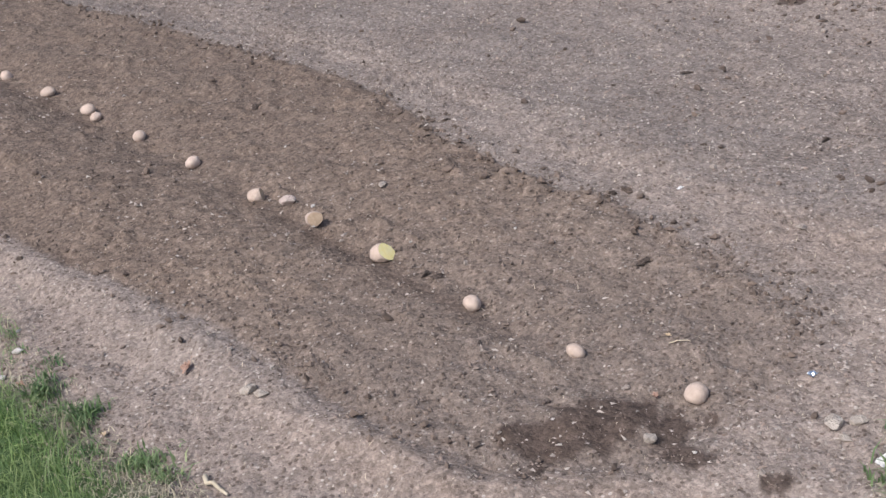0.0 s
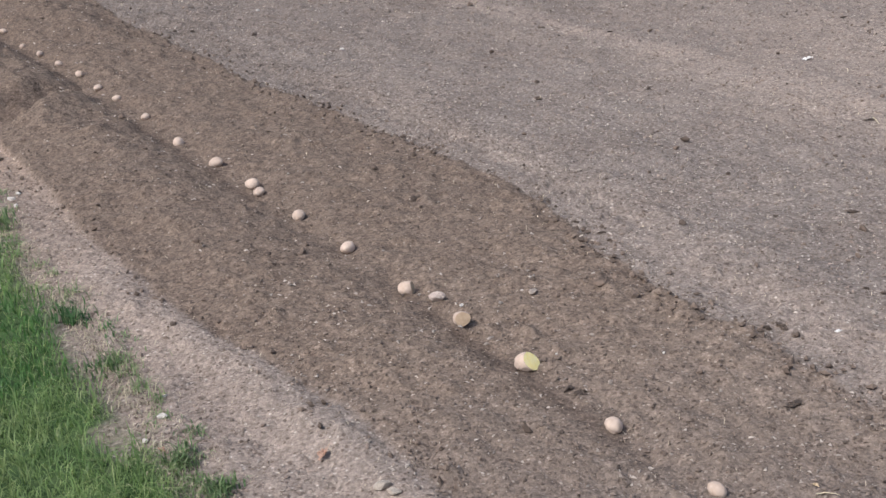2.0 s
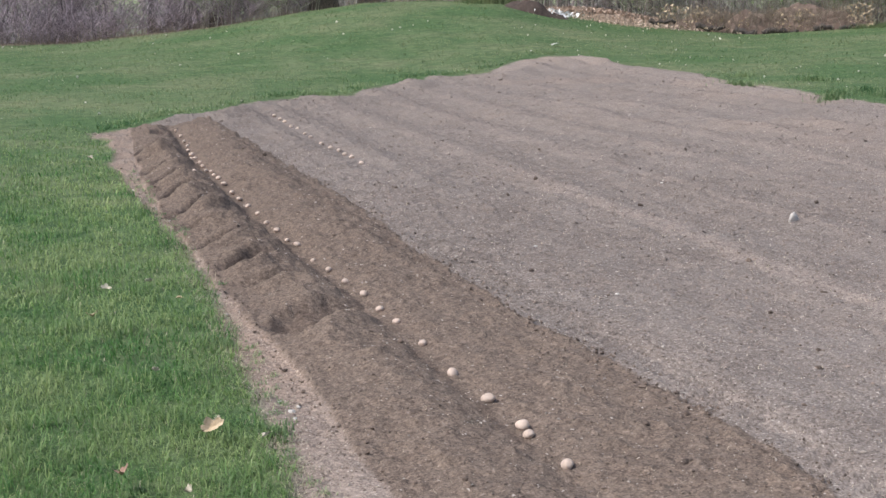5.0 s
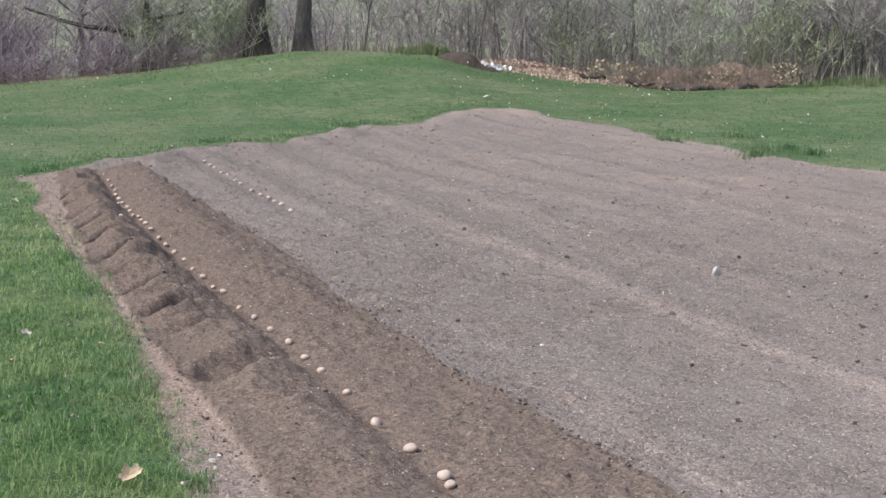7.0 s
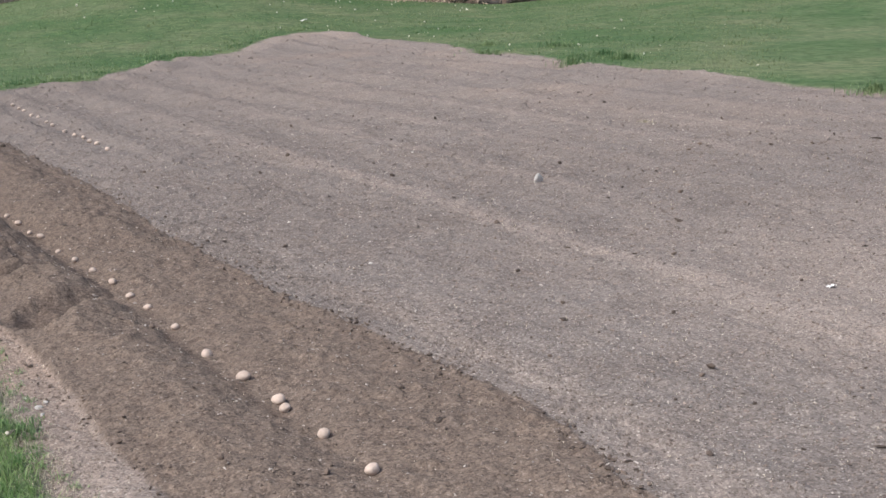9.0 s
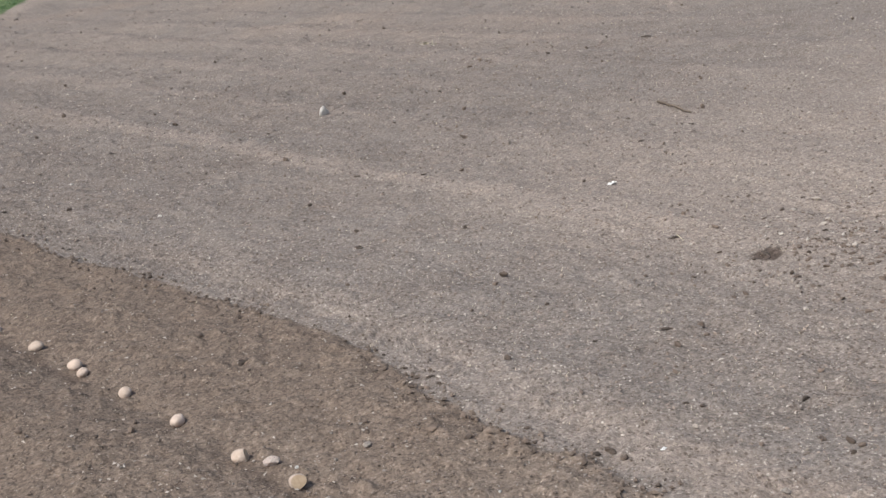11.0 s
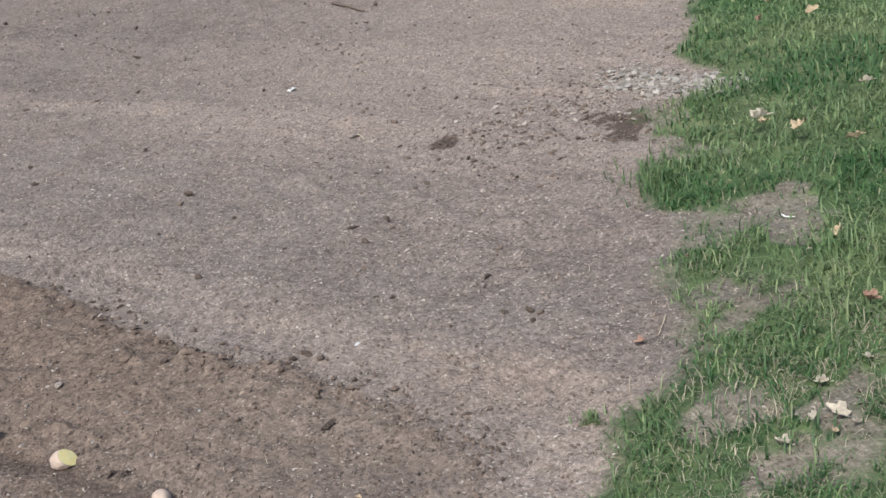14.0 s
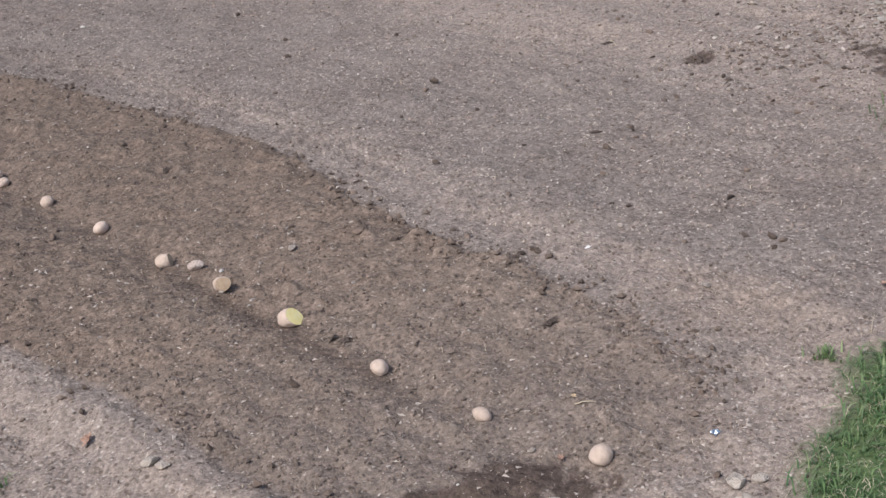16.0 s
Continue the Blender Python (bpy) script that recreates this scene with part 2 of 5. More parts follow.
def axis(stops):
    """Grid lines from (start, step) stops up to the last start."""
    out = []
    for (a, s), (b, _) in zip(stops, stops[1:]):
        n = max(1, round((b - a) / s))
        out += [a + (b - a) * i / n for i in range(n)]
    return np.array(out + [stops[-1][0]])


def link_mesh(name, verts, quads=None, tris=None, material=None, smooth=False, parent=None):
    me = bpy.data.meshes.new(name)
    loops, starts, n = [], [], 0
    for arr in (quads, tris):
        if arr is not None and len(arr):
            arr = np.asarray(arr, np.int32)
            loops.append(arr.ravel())
            starts.append(n + np.arange(len(arr), dtype=np.int32) * arr.shape[1])
            n += arr.size
    verts = np.asarray(verts, np.float32)
    me.vertices.add(len(verts))
    me.vertices.foreach_set("co", verts.ravel())
    me.loops.add(n)
    me.loops.foreach_set("vertex_index", np.concatenate(loops))
    st = np.concatenate(starts)
    me.polygons.add(len(st))
    me.polygons.foreach_set("loop_start", st)
    me.update(calc_edges=True)
    me.polygons.foreach_set("use_smooth", np.full(len(st), smooth))
    me.update()
    if material:
        me.materials.append(material)
    ob = new(name, me)
    if parent:
        ob.parent = parent
    return ob


# ---- ground material ----
def ground_material():
    m, nt, bs = mat("earth_and_lawn")
    co = nt.nodes.new("ShaderNodeTexCoord").outputs["Object"]
    at = nt.nodes.new("ShaderNodeAttribute")
    at.attribute_name = "cover"
    sep = nt.nodes.new("ShaderNodeSeparateColor")
    nt.links.new(at.outputs["Color"], sep.inputs[0])
    soil, bed, pale = sep.outputs
    # dry tilled soil, with chips and crumbs
    big = ramp(nt, noise_tex(nt, co, 1.3, 4), (0.35, 0.0), (0.65, 1.0))
    fine = ramp(nt, noise_tex(nt, co, 55, 8, 0.7), (0.32, 0.0), (0.68, 1.0))
    dry = mixc(nt, fine, (0.114, 0.092, 0.080), (0.286, 0.240, 0.211))
    dry = mixc(nt, math_n(nt, "MULTIPLY", big, 0.45), dry, (0.188, 0.165, 0.151))
    mott = ramp(nt, noise_tex(nt, co, 2.4, 7, 0.68), (0.44, 0.0), (0.66, 1.0))
    dry = mixc(nt, math_n(nt, "MULTIPLY", mott, 0.5), dry, mixc(nt, fine, (0.075, 0.058, 0.05), (0.19, 0.155, 0.135)))
    dry = mixc(nt, math_n(nt, "MULTIPLY", pale, 0.8), dry, mixc(nt, fine, (0.218, 0.173, 0.146), (0.348, 0.287, 0.247)))
    dry = mixc(nt, math_n(nt, "MULTIPLY", at.outputs["Alpha"], 0.7), dry, mixc(nt, fine, (0.205, 0.145, 0.110), (0.35, 0.262, 0.205)))
    vor = nt.nodes.new("ShaderNodeTexVoronoi")
    vor.inputs["Scale"].default_value = 75
    nt.links.new(co, vor.inputs["Vector"])
    pick = nt.nodes.new("ShaderNodeSeparateColor")
    nt.links.new(vor.outputs["Color"], pick.inputs[0])
    chip = math_n(nt, "MULTIPLY", math_n(nt, "LESS_THAN", vor.outputs["Distance"], 0.3), math_n(nt, "GREATER_THAN", pick.outputs[0], 0.86))
    dark = math_n(nt, "MULTIPLY", math_n(nt, "LESS_THAN", vor.outputs["Distance"], 0.42), math_n(nt, "LESS_THAN", pick.outputs[0], 0.16))
    dry = mixc(nt, math_n(nt, "MULTIPLY", chip, 0.55), dry, (0.50, 0.45, 0.40))
    dry = mixc(nt, math_n(nt, "MULTIPLY", dark, 0.7), dry, (0.085, 0.062, 0.05))
    # fresh soil of the bed, darker and browner
    fine2 = ramp(nt, noise_tex(nt, co, 38, 9, 0.72), (0.3, 0.0), (0.7, 1.0))
    damp = ramp(nt, noise_tex(nt, co, 2.6, 5), (0.42, 0.0), (0.62, 1.0))
    fresh = mixc(nt, fine2, (0.099, 0.073, 0.058), (0.262, 0.203, 0.162))
    fresh = mixc(nt, math_n(nt, "MULTIPLY", damp, 0.2), fresh, mixc(nt, fine2, (0.075, 0.053, 0.043), (0.17, 0.126, 0.103)))
    fresh = mixc(nt, math_n(nt, "MULTIPLY", chip, 0.35), fresh, (0.42, 0.36, 0.31))
    fresh = mixc(nt, math_n(nt, "MULTIPLY", dark, 0.6), fresh, (0.06, 0.042, 0.034))
    earth = mixc(nt, bed, dry, fresh)
    # darker soil: damp places, plus shade painted into the trench and hollows
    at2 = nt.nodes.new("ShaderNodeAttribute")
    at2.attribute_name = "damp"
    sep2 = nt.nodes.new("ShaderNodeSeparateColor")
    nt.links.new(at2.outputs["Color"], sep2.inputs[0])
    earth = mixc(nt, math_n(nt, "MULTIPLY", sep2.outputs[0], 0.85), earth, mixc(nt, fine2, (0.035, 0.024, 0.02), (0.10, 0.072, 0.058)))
    # crumbs: every grain its own shade
    heights = []
    for scale, amount in ((60, 0.13), (120, 0.2), (240, 0.17)):
        v = nt.nodes.new("ShaderNodeTexVoronoi")
        v.inputs["Scale"].default_value = scale
        warp = nt.nodes.new("ShaderNodeVectorMath")
        warp.operation = "MULTIPLY_ADD"
        nz = nt.nodes.new("ShaderNodeTexNoise")
        nz.inputs["Scale"].default_value = scale * 1.3
        nt.links.new(co, nz.inputs["Vector"])
        nt.links.new(nz.outputs["Color"], warp.inputs[0])
        warp.inputs[1].default_value = (0.35 / scale,) * 3
        nt.links.new(co, warp.inputs[2])
        nt.links.new(warp.outputs[0], v.inputs["Vector"])
        sp = nt.nodes.new("ShaderNodeSeparateColor")
        nt.links.new(v.outputs["Color"], sp.inputs[0])
        shade = math_n(nt, "ADD", math_n(nt, "MULTIPLY", sp.outputs[0], 2 * amount), 1.03 - amount)
        cc = nt.nodes.new("ShaderNodeCombineColor")
        for k in range(3):
            nt.links.new(shade, cc.inputs[k])
        earth = mixc(nt, 1.0, earth, cc.outputs[0], "MULTIPLY")
        heights.append(math_n(nt, "MULTIPLY", v.outputs["Distance"], -40.0 / scale))
    # turf under the blades
    g1 = ramp(nt, noise_tex(nt, co, 0.30, 6, 0.62), (0.40, 0.0), (0.62, 1.0))
    g2 = ramp(nt, noise_tex(nt, co, 4, 10, 0.85), (0.38, 0.0), (0.62, 1.0))
    g3 = ramp(nt, noise_tex(nt, co, 0.9, 6, 0.7), (0.40, 0.0), (0.62, 1.0))
    turf = mixc(nt, g2, (0.029, 0.064, 0.025), (0.113, 0.175, 0.069))
    turf = mixc(nt, math_n(nt, "MULTIPLY", g1, 0.72), turf, mixc(nt, g2, (0.088, 0.107, 0.053), (0.275, 0.272, 0.158)))
    turf = mixc(nt, math_n(nt, "MULTIPLY", g3, 0.45), turf, mixc(nt, g2, (0.036, 0.087, 0.034), (0.105, 0.175, 0.071)))
    litter = mixc(nt, ramp(nt, noise_tex(nt, co, 3.0, 8, 0.7), (0.3, 0.0), (0.7, 1.0)), (0.10, 0.075, 0.055), (0.30, 0.24, 0.18))
    turf = mixc(nt, sep2.outputs[1], turf, litter)
    meadow = mixc(nt, ramp(nt, noise_tex(nt, co, 0.11, 6, 0.65), (0.42, 0.0), (0.58, 1.0)), (0.14, 0.13, 0.112), (0.195, 0.22, 0.13))
    turf = mixc(nt, sep2.outputs[2], turf, meadow)
    col = mixc(nt, soil, turf, earth)
    nt.links.new(col, bs.inputs["Base Color"])
    bs.inputs["Roughness"].default_value = 0.95
    bs.inputs["Specular IOR Level"].default_value = 0.15
    h = math_n(nt, "MULTIPLY", noise_tex(nt, co, 40, 8, 0.75), 0.8)
    for k in heights:
        h = math_n(nt, "ADD", h, k)
    bump(nt, bs, h, 0.7, 0.006)
    return m


GROUND = ground_material()


def cover(x, y):
    soil, bed = plot_mask(x, y), bed_mask(x, y)
    w = fbm(x, y, 0.8, 4, 81)
    # dry pale crust: the strip by the lawn, the lane beside the bed, crests of old rows
    strip = bell(x - bed_low(y) + 0.11 - 0.12 * w, 0.085) * (1 - sstep(4.2, 5.5, y))
    lane = bell(x - lane_x(y) - 0.12 * w, 0.14)
    pale = (0.35 + 0.3 * sstep(-0.2, 0.2, fbm(x, y, 0.25, 3, 93))) * (1 - sstep(-0.62, -0.3, x + 0.2 * w)) + 0.42 * strip + lane * (0.75 - 0.4 * sstep(2.6, 4.2, y)) * (1 - sstep(4.5, 7.5, y)) + 0.85 * (1 - sstep(1.78, 2.0, y - 0.12 * (x - 0.2) + 0.25 * w)) * (1 - sstep(0.7, 0.95, x))
    pale = pale + 0.6 * sstep(-0.5, 0.2, fbm(x, y, 0.9, 3, 95)) * bell(x - 2.66 - 0.12 * w, 0.09) * sstep(4.2, 5.2, y) * (1 - sstep(9, 13, y)) + 0.33 * sstep(0.55, 0.95, np.cos((x - 2.66 - 0.2 * w) * 2 * np.pi / 1.07)) * sstep(2.0, 2.5, x) * sstep(-0.2, 0.25, fbm(x, y, 2.5, 3, 91) + 0.1)
    pale = pale + 0.75 * sstep(1.5, 3.0, x) * (1 - sstep(4.2, 7.5, y + 0.5 * w)) + 0.14 * sstep(5.5, 15, y + 0.4 * (x - 4) + 3 * fbm(x, y, 2.5, 3, 97)) * sstep(1.5, 4, x)
    pale = pale + 0.5 * sstep(5.5, 8, x) * bell(far_edge(x) - y - 0.3, 0.9) + 0.6 * bell(x - 10.4 - w, 0.45) * sstep(7, 10, y)
    pale = np.clip(pale, 0, 1)
    # tan subsoil trodden out along the lawn's edge and at the foot of the lane
    tan = (1 - sstep(-0.62, -0.4, x + 0.2 * w)) * (0.12 + 0.88 * sstep(3.8, 6.5, y)) * sstep(-0.55, 0.1, fbm(x, y, 0.4, 3, 99))
    tan = np.maximum(tan, 0.28 * bell(x - 0.93 - 0.15 * w, 0.17) * bell(y - 2.12 - 0.3 * w, 0.28) + 0.1 * lane * (1 - sstep(2.4, 3.6, y)))
    tan = np.maximum(tan, 0.45 * strip * (1 - sstep(2.2, 2.9, y)))
    tan = np.maximum(tan, 0.4 * sstep(6, 14, y) * sstep(3.5, 8, x) * sstep(-0.15, 0.3, fbm(x, y, 1.8, 3, 98)))
    fresh = bed * (1 - 0.45 * (1 - sstep(2.2, 3.3, y + 0.3 * (x - 0.3) + 0.5 * w)))
    return np.stack([soil, fresh, pale, tan], -1)


def damp(x, y):
    """Wet soil with painted shade of trench and hollows, floor of the wood, far meadow."""
    w = fbm(x, y, 0.12, 4, 101) + 1.3 * fbm(x, y, 0.045, 2, 102)
    wet_and_shade = np.zeros_like(x)
    # damp patches; the last two entries darken a dent and a hole
    for cx, cy, a, b in ((-0.09, 2.07, 0.12, 0.085), (0.02, 2.01, 0.11, 0.07), (0.10, 1.94, 0.10, 0.065), (0.04, 1.86, 0.07, 0.06), (0.12, 1.66, 0.04, 0.025),
                         (2.99, 2.95, 0.09, 0.10), (2.86, 2.83, 0.13, 0.08), (2.70, 2.76, 0.07, 0.05), (2.51, 3.5, 0.06, 0.045), (-0.2, 16.5, 0.08, 0.14)):
        e = ((x - cx) / a) ** 2 + ((y - cy) / b) ** 2
        wet_and_shade = np.maximum(wet_and_shade, sstep(1.5, 0.9, e + 2.2 * w))
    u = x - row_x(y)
    # dark line by the potatoes: shade of the trench wall, put into the colour
    wet_and_shade = np.maximum(wet_and_shade, 0.68 * bell(u + 0.055, 0.04) * sstep(-0.25, 0.15, fbm(x, y, 0.5, 3, 103) + 0.12) * bed_mask(x, y) * sstep(2.2, 2.8, y))
    # scooped hollows: exposed damp soil and the shade inside them, both as colour
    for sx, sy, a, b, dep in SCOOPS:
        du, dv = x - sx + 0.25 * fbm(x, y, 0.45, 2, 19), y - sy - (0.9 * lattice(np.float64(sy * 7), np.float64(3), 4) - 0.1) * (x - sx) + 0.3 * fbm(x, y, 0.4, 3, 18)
        wet_and_shade = np.maximum(wet_and_shade, 0.72 * sstep(1.7, 0.3, (du / a) ** 2 + ((dv - 0.25 * b) / b) ** 2 + 2 * w))
    wet_and_shade = np.maximum(wet_and_shade, (0.28 * sstep(2.6, 4.6, y) + 0.14 * sstep(5.0, 9.5, y + 1.5 * fbm(x, y, 1.0, 3, 105))) * bed_mask(x, y))
    # field's left part made darker in patches, farther from the near edge
    wet_and_shade = np.maximum(wet_and_shade, 0.16 * sstep(5, 9, y) * (1 - sstep(3, 6, x)) * sstep(-0.3, 0.2, fbm(x, y, 1.5, 4, 107)) * (1 - bed_mask(x, y)))
    r = np.hypot(x + 1.5, y - 0.5)
    ww = fbm(x, y, 3, 3, 111)
    wood = sstep(46.3, 48.0, r + 2.5 * ww)
    return np.stack([wet_and_shade, wood, sstep(78, 100, r + 6 * ww), np.ones_like(x)], -1)


def build_ground():
    gx = axis([(-420, 40), (-120, 12), (-40, 3), (-14, 0.6), (-4, 0.12), (-1.2, 0.03), (-0.95, 0.0142), (1.3, 0.019), (2.6, 0.025), (4.5, 0.045), (7, 0.08), (11.5, 0.3), (20, 1.0), (45, 4), (120, 20), (420, 1)])
    gy = axis([(-300, 40), (-60, 8), (-10, 1.0), (-1, 0.1), (1.3, 0.0142), (4.2, 0.02), (6.5, 0.028), (10, 0.045), (15, 0.08), (22, 0.16), (30, 0.5), (60, 1.5), (100, 6), (200, 30), (500, 1)])
    X, Y = np.meshgrid(gx, gy)
    Z = land(X, Y)
    nx, ny = len(gx), len(gy)
    i = np.arange(nx * ny).reshape(ny, nx)
    quads = np.stack([i[:-1, :-1], i[:-1, 1:], i[1:, 1:], i[1:, :-1]], -1).reshape(-1, 4)
    ob = link_mesh("ground", np.stack([X, Y, Z], -1).reshape(-1, 3), quads, None, GROUND, True)
    a = ob.data.color_attributes.new("cover", "FLOAT_COLOR", "POINT")
    a.data.foreach_set("color", cover(X, Y).astype(np.float32).ravel())
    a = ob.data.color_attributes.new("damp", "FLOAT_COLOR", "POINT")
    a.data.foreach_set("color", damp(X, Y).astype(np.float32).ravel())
    tagged(ob, "tilled brown garden plot with a dug bed, set in a green lawn", "ground", kind="structure")
    return ob


ground = build_ground()

# ---- seed potatoes ----
POTATO = plain("potato_skin", (0.47, 0.36, 0.29), (0.61, 0.49, 0.41), 1.2, 0.75, 0.003, objrand=0.10)
FLESH = plain("potato_flesh", (0.95, 0.79, 0.32), (0.97, 0.86, 0.48), 2.0, 0.55, 0.002)
DRIED = plain("dried_flesh", (0.42, 0.30, 0.20), (0.54, 0.41, 0.29), 2.0, 0.8, 0.002)


def potato_bm(seed):
    r = random.Random(seed)
    bm = bmesh.new()
    bmesh.ops.create_icosphere(bm, subdivisions=3, radius=1)
    off = Vector((r.uniform(-9, 9), r.uniform(-9, 9), r.uniform(-9, 9)))
    eyes = [Vector((r.uniform(-1, 1), r.uniform(-1, 1), r.uniform(-0.2, 1))).normalized() for _ in range(6)]
    for v in bm.verts:
        p = v.co.copy()
        k = 1 + 0.16 * noise.noise(p * 0.9 + off) + 0.05 * noise.noise(p * 2.6 + off)
        for d in eyes:                                # shallow eyes
            k *= 1 - 0.06 * math.exp(-((p - d).length / 0.17) ** 2)
        v.co = p * k
        v.co.z *= 0.86
    return bm


def mesh_of(name, bm, material, smooth=True):
    me = bpy.data.meshes.new(name)
    bm.to_mesh(me)
    bm.free()
    me.polygons.foreach_set("use_smooth", np.full(len(me.polygons), smooth))
    me.materials.append(material)
    return me


POTATOES = [mesh_of("seed_potato", potato_bm(k), POTATO) for k in range(7)]
# along the trench: x, y, length
ROW = [(0.226, 1.968, 0.054), (0.170, 2.281, 0.040), (0.154, 2.638, 0.044),
       (0.148, 4.121, 0.054), (0.141, 4.516, 0.05), (0.134, 4.945, 0.05), (0.125, 4.862, 0.046), (0.115, 5.31, 0.052),
       (0.1, 5.75, 0.05), (0.107, 6.253, 0.042), (0.098, 6.702, 0.042), (0.086, 7.004, 0.044), (0.078, 7.338, 0.044), (0.057, 7.713, 0.045),
       (0.036, 8.086, 0.043), (0.021, 8.493, 0.04), (0.006, 8.973, 0.045), (-0.019, 9.226, 0.034), (-0.02, 9.639, 0.044), (-0.041, 9.97, 0.042),
       (-0.044, 10.362, 0.045), (-0.047, 10.854, 0.048), (-0.074, 11.185, 0.046), (-0.081, 11.554, 0.045), (-0.083, 12.063, 0.045), (-0.055, 12.65, 0.05),
       (-0.065, 12.914, 0.036), (-0.08, 13.018, 0.036), (-0.094, 13.323, 0.046), (-0.083, 13.707, 0.046), (-0.067, 14.111, 0.046), (-0.081, 14.417, 0.04),
       (-0.108, 14.56, 0.038), (-0.078, 14.781, 0.055), (-0.079, 15.125, 0.05), (-0.044, 15.528, 0.042), (-0.038, 15.972, 0.042), (-0.018, 16.577, 0.046),
       (-0.008, 17.263, 0.044), (-0.292, 12.585, 0.04)]
ROW2 = [(1.534, 18.623), (1.53, 18.134), (1.531, 17.787), (1.49, 17.059), (1.496, 16.649), (1.488, 16.118), (1.47, 15.67), (1.466, 15.014),
        (1.479, 14.578), (1.495, 14.204), (1.502, 13.955), (1.51, 13.664), (1.478, 13.091)]


def lay_potato(x, y, size, k, group, label):
    r = random.Random(k * 7 + 3)
    ob = new("seed_potato", POTATOES[k % 7])
    s = size / 2
    ob.scale = (s * r.uniform(1.05, 1.25), s * r.uniform(0.92, 1.02), s * r.uniform(0.92, 1.02))
    ob.location = (x, y, float(land(x, y)) + s * 0.52)
    ob.rotation_euler = (r.uniform(-0.3, 0.3), r.uniform(-0.3, 0.3), r.uniform(0, 6.28))
    tagged(ob, label, "potato", group)
    return ob


def lay_cut_potato(x, y, size, normal, offset, seed, face_mat, label, face_label, along=None):
    """A potato sliced across, its cut face turned along normal."""
    n = Vector(normal).normalized()
    along = Vector(along).normalized() if along else n
    halves = []
    for keep_cap in (False, True):
        bm = potato_bm(seed)
        for v in bm.verts:
            v.co += along * 0.25 * v.co.dot(along)
        res = bmesh.ops.bisect_plane(bm, geom=bm.verts[:] + bm.edges[:] + bm.faces[:], plane_co=n * offset, plane_no=n, clear_outer=True)
        rim = [e for e in res["geom_cut"] if isinstance(e, bmesh.types.BMEdge)]
        if keep_cap:
            mid = sum((e.verts[0].co for e in rim), Vector()) / len(rim)
            cap = bmesh.new()
            c = cap.verts.new(mid + n * 0.05)
            made = {}
            for e in rim:
                a, b = [made.setdefault(v.index, cap.verts.new(v.co + n * 0.012)) if v.index not in made else made[v.index] for v in e.verts]
                cap.faces.new((c, a, b))
            bmesh.ops.recalc_face_normals(cap, faces=cap.faces[:])
            bm.free()
            bm = cap
        else:
            bmesh.ops.edgeloop_fill(bm, edges=rim)
        halves.append(bm)
    ob = new("seed_potato", mesh_of("seed_potato", halves[0], POTATO, False))
    s = size / 2
    ob.scale = (s, s, s)
    ob.location = (x, y, float(land(x, y)) + s * 0.66)
    cap = new("cut_face", mesh_of("cut_face", halves[1], face_mat, False))
    cap.parent = ob
    tagged(cap, face_label)
    tagged(ob, label, "potato", "potatoes in the open trench")


for k, (x, y, s) in enumerate(ROW):
    lay_potato(x, y, s, k, "potatoes in the open trench", "small pale tan seed potato lying in the open trench")
for k, (x, y) in enumerate(ROW2):
    lay_potato(x, y, 0.052, k + 60, "potatoes in the second row", "small pale tan seed potato in the second, shorter row")
lay_cut_potato(0.153, 3.015, 0.062, (0.38, -0.62, 0.58), 0.40, 21, FLESH, "cut seed potato with a fresh pale yellow face", "moist pale yellow cut face", (0.83, -0.55, 0.1))
lay_cut_potato(0.15, 3.357, 0.052, (-0.15, -0.9, 0.42), 0.55, 22, DRIED, "cut seed potato with a dried brownish face", "dried tan cut face")
lay_cut_potato(0.138, 3.665, 0.052, (0.75, -0.6, 0.2), 0.55, 23, DRIED, "cut seed potato with a dried brownish face", "dried tan cut face")

# ---- stones, clods, leaves and scraps ----
STONE_PALE = plain("pale_stone", (0.34, 0.285, 0.245), (0.50, 0.43, 0.375), 1.6, 0.85, 0.06, objrand=0.12)
STONE_WHITE = plain("white_stone", (0.62, 0.57, 0.52), (0.76, 0.72, 0.68), 1.6, 0.8, 0.04)
CLOD = plain("dark_clod", (0.10, 0.075, 0.061), (0.18, 0.137, 0.112), 3.0, 0.95, 0.12, objrand=0.2)
LEAF_TAN = plain("tan_leaf", (0.44, 0.32, 0.20), (0.68, 0.54, 0.37), 2.6, 0.7, 0.02, objrand=0.12)
LEAF_RED = plain("russet_leaf", (0.30, 0.175, 0.13), (0.44, 0.29, 0.22), 2.0, 0.7, 0.02, objrand=0.1)
LEAF_PALE = plain("bleached_leaf", (0.46, 0.40, 0.32), (0.70, 0.63, 0.52), 2.6, 0.7, 0.02, objrand=0.08)
STRAW = plain("straw", (0.50, 0.42, 0.30), (0.68, 0.60, 0.46), 8.0, 0.8, 0.0, island=0.25)
STICK = plain("dead_wood", (0.10, 0.075, 0.06), (0.22, 0.17, 0.135), 8.0, 0.9, 0.01)
PAPER = plain("paper", (0.74, 0.72, 0.69), (0.84, 0.82, 0.80), 2.0, 0.6, 0.01)
FOIL, _nt, _b = mat("foil")
_b.inputs["Metallic"].default_value, _b.inputs["Roughness"].default_value = 1.0, 0.3
_b.inputs["Base Color"].default_value = (0.78, 0.82, 0.86, 1)


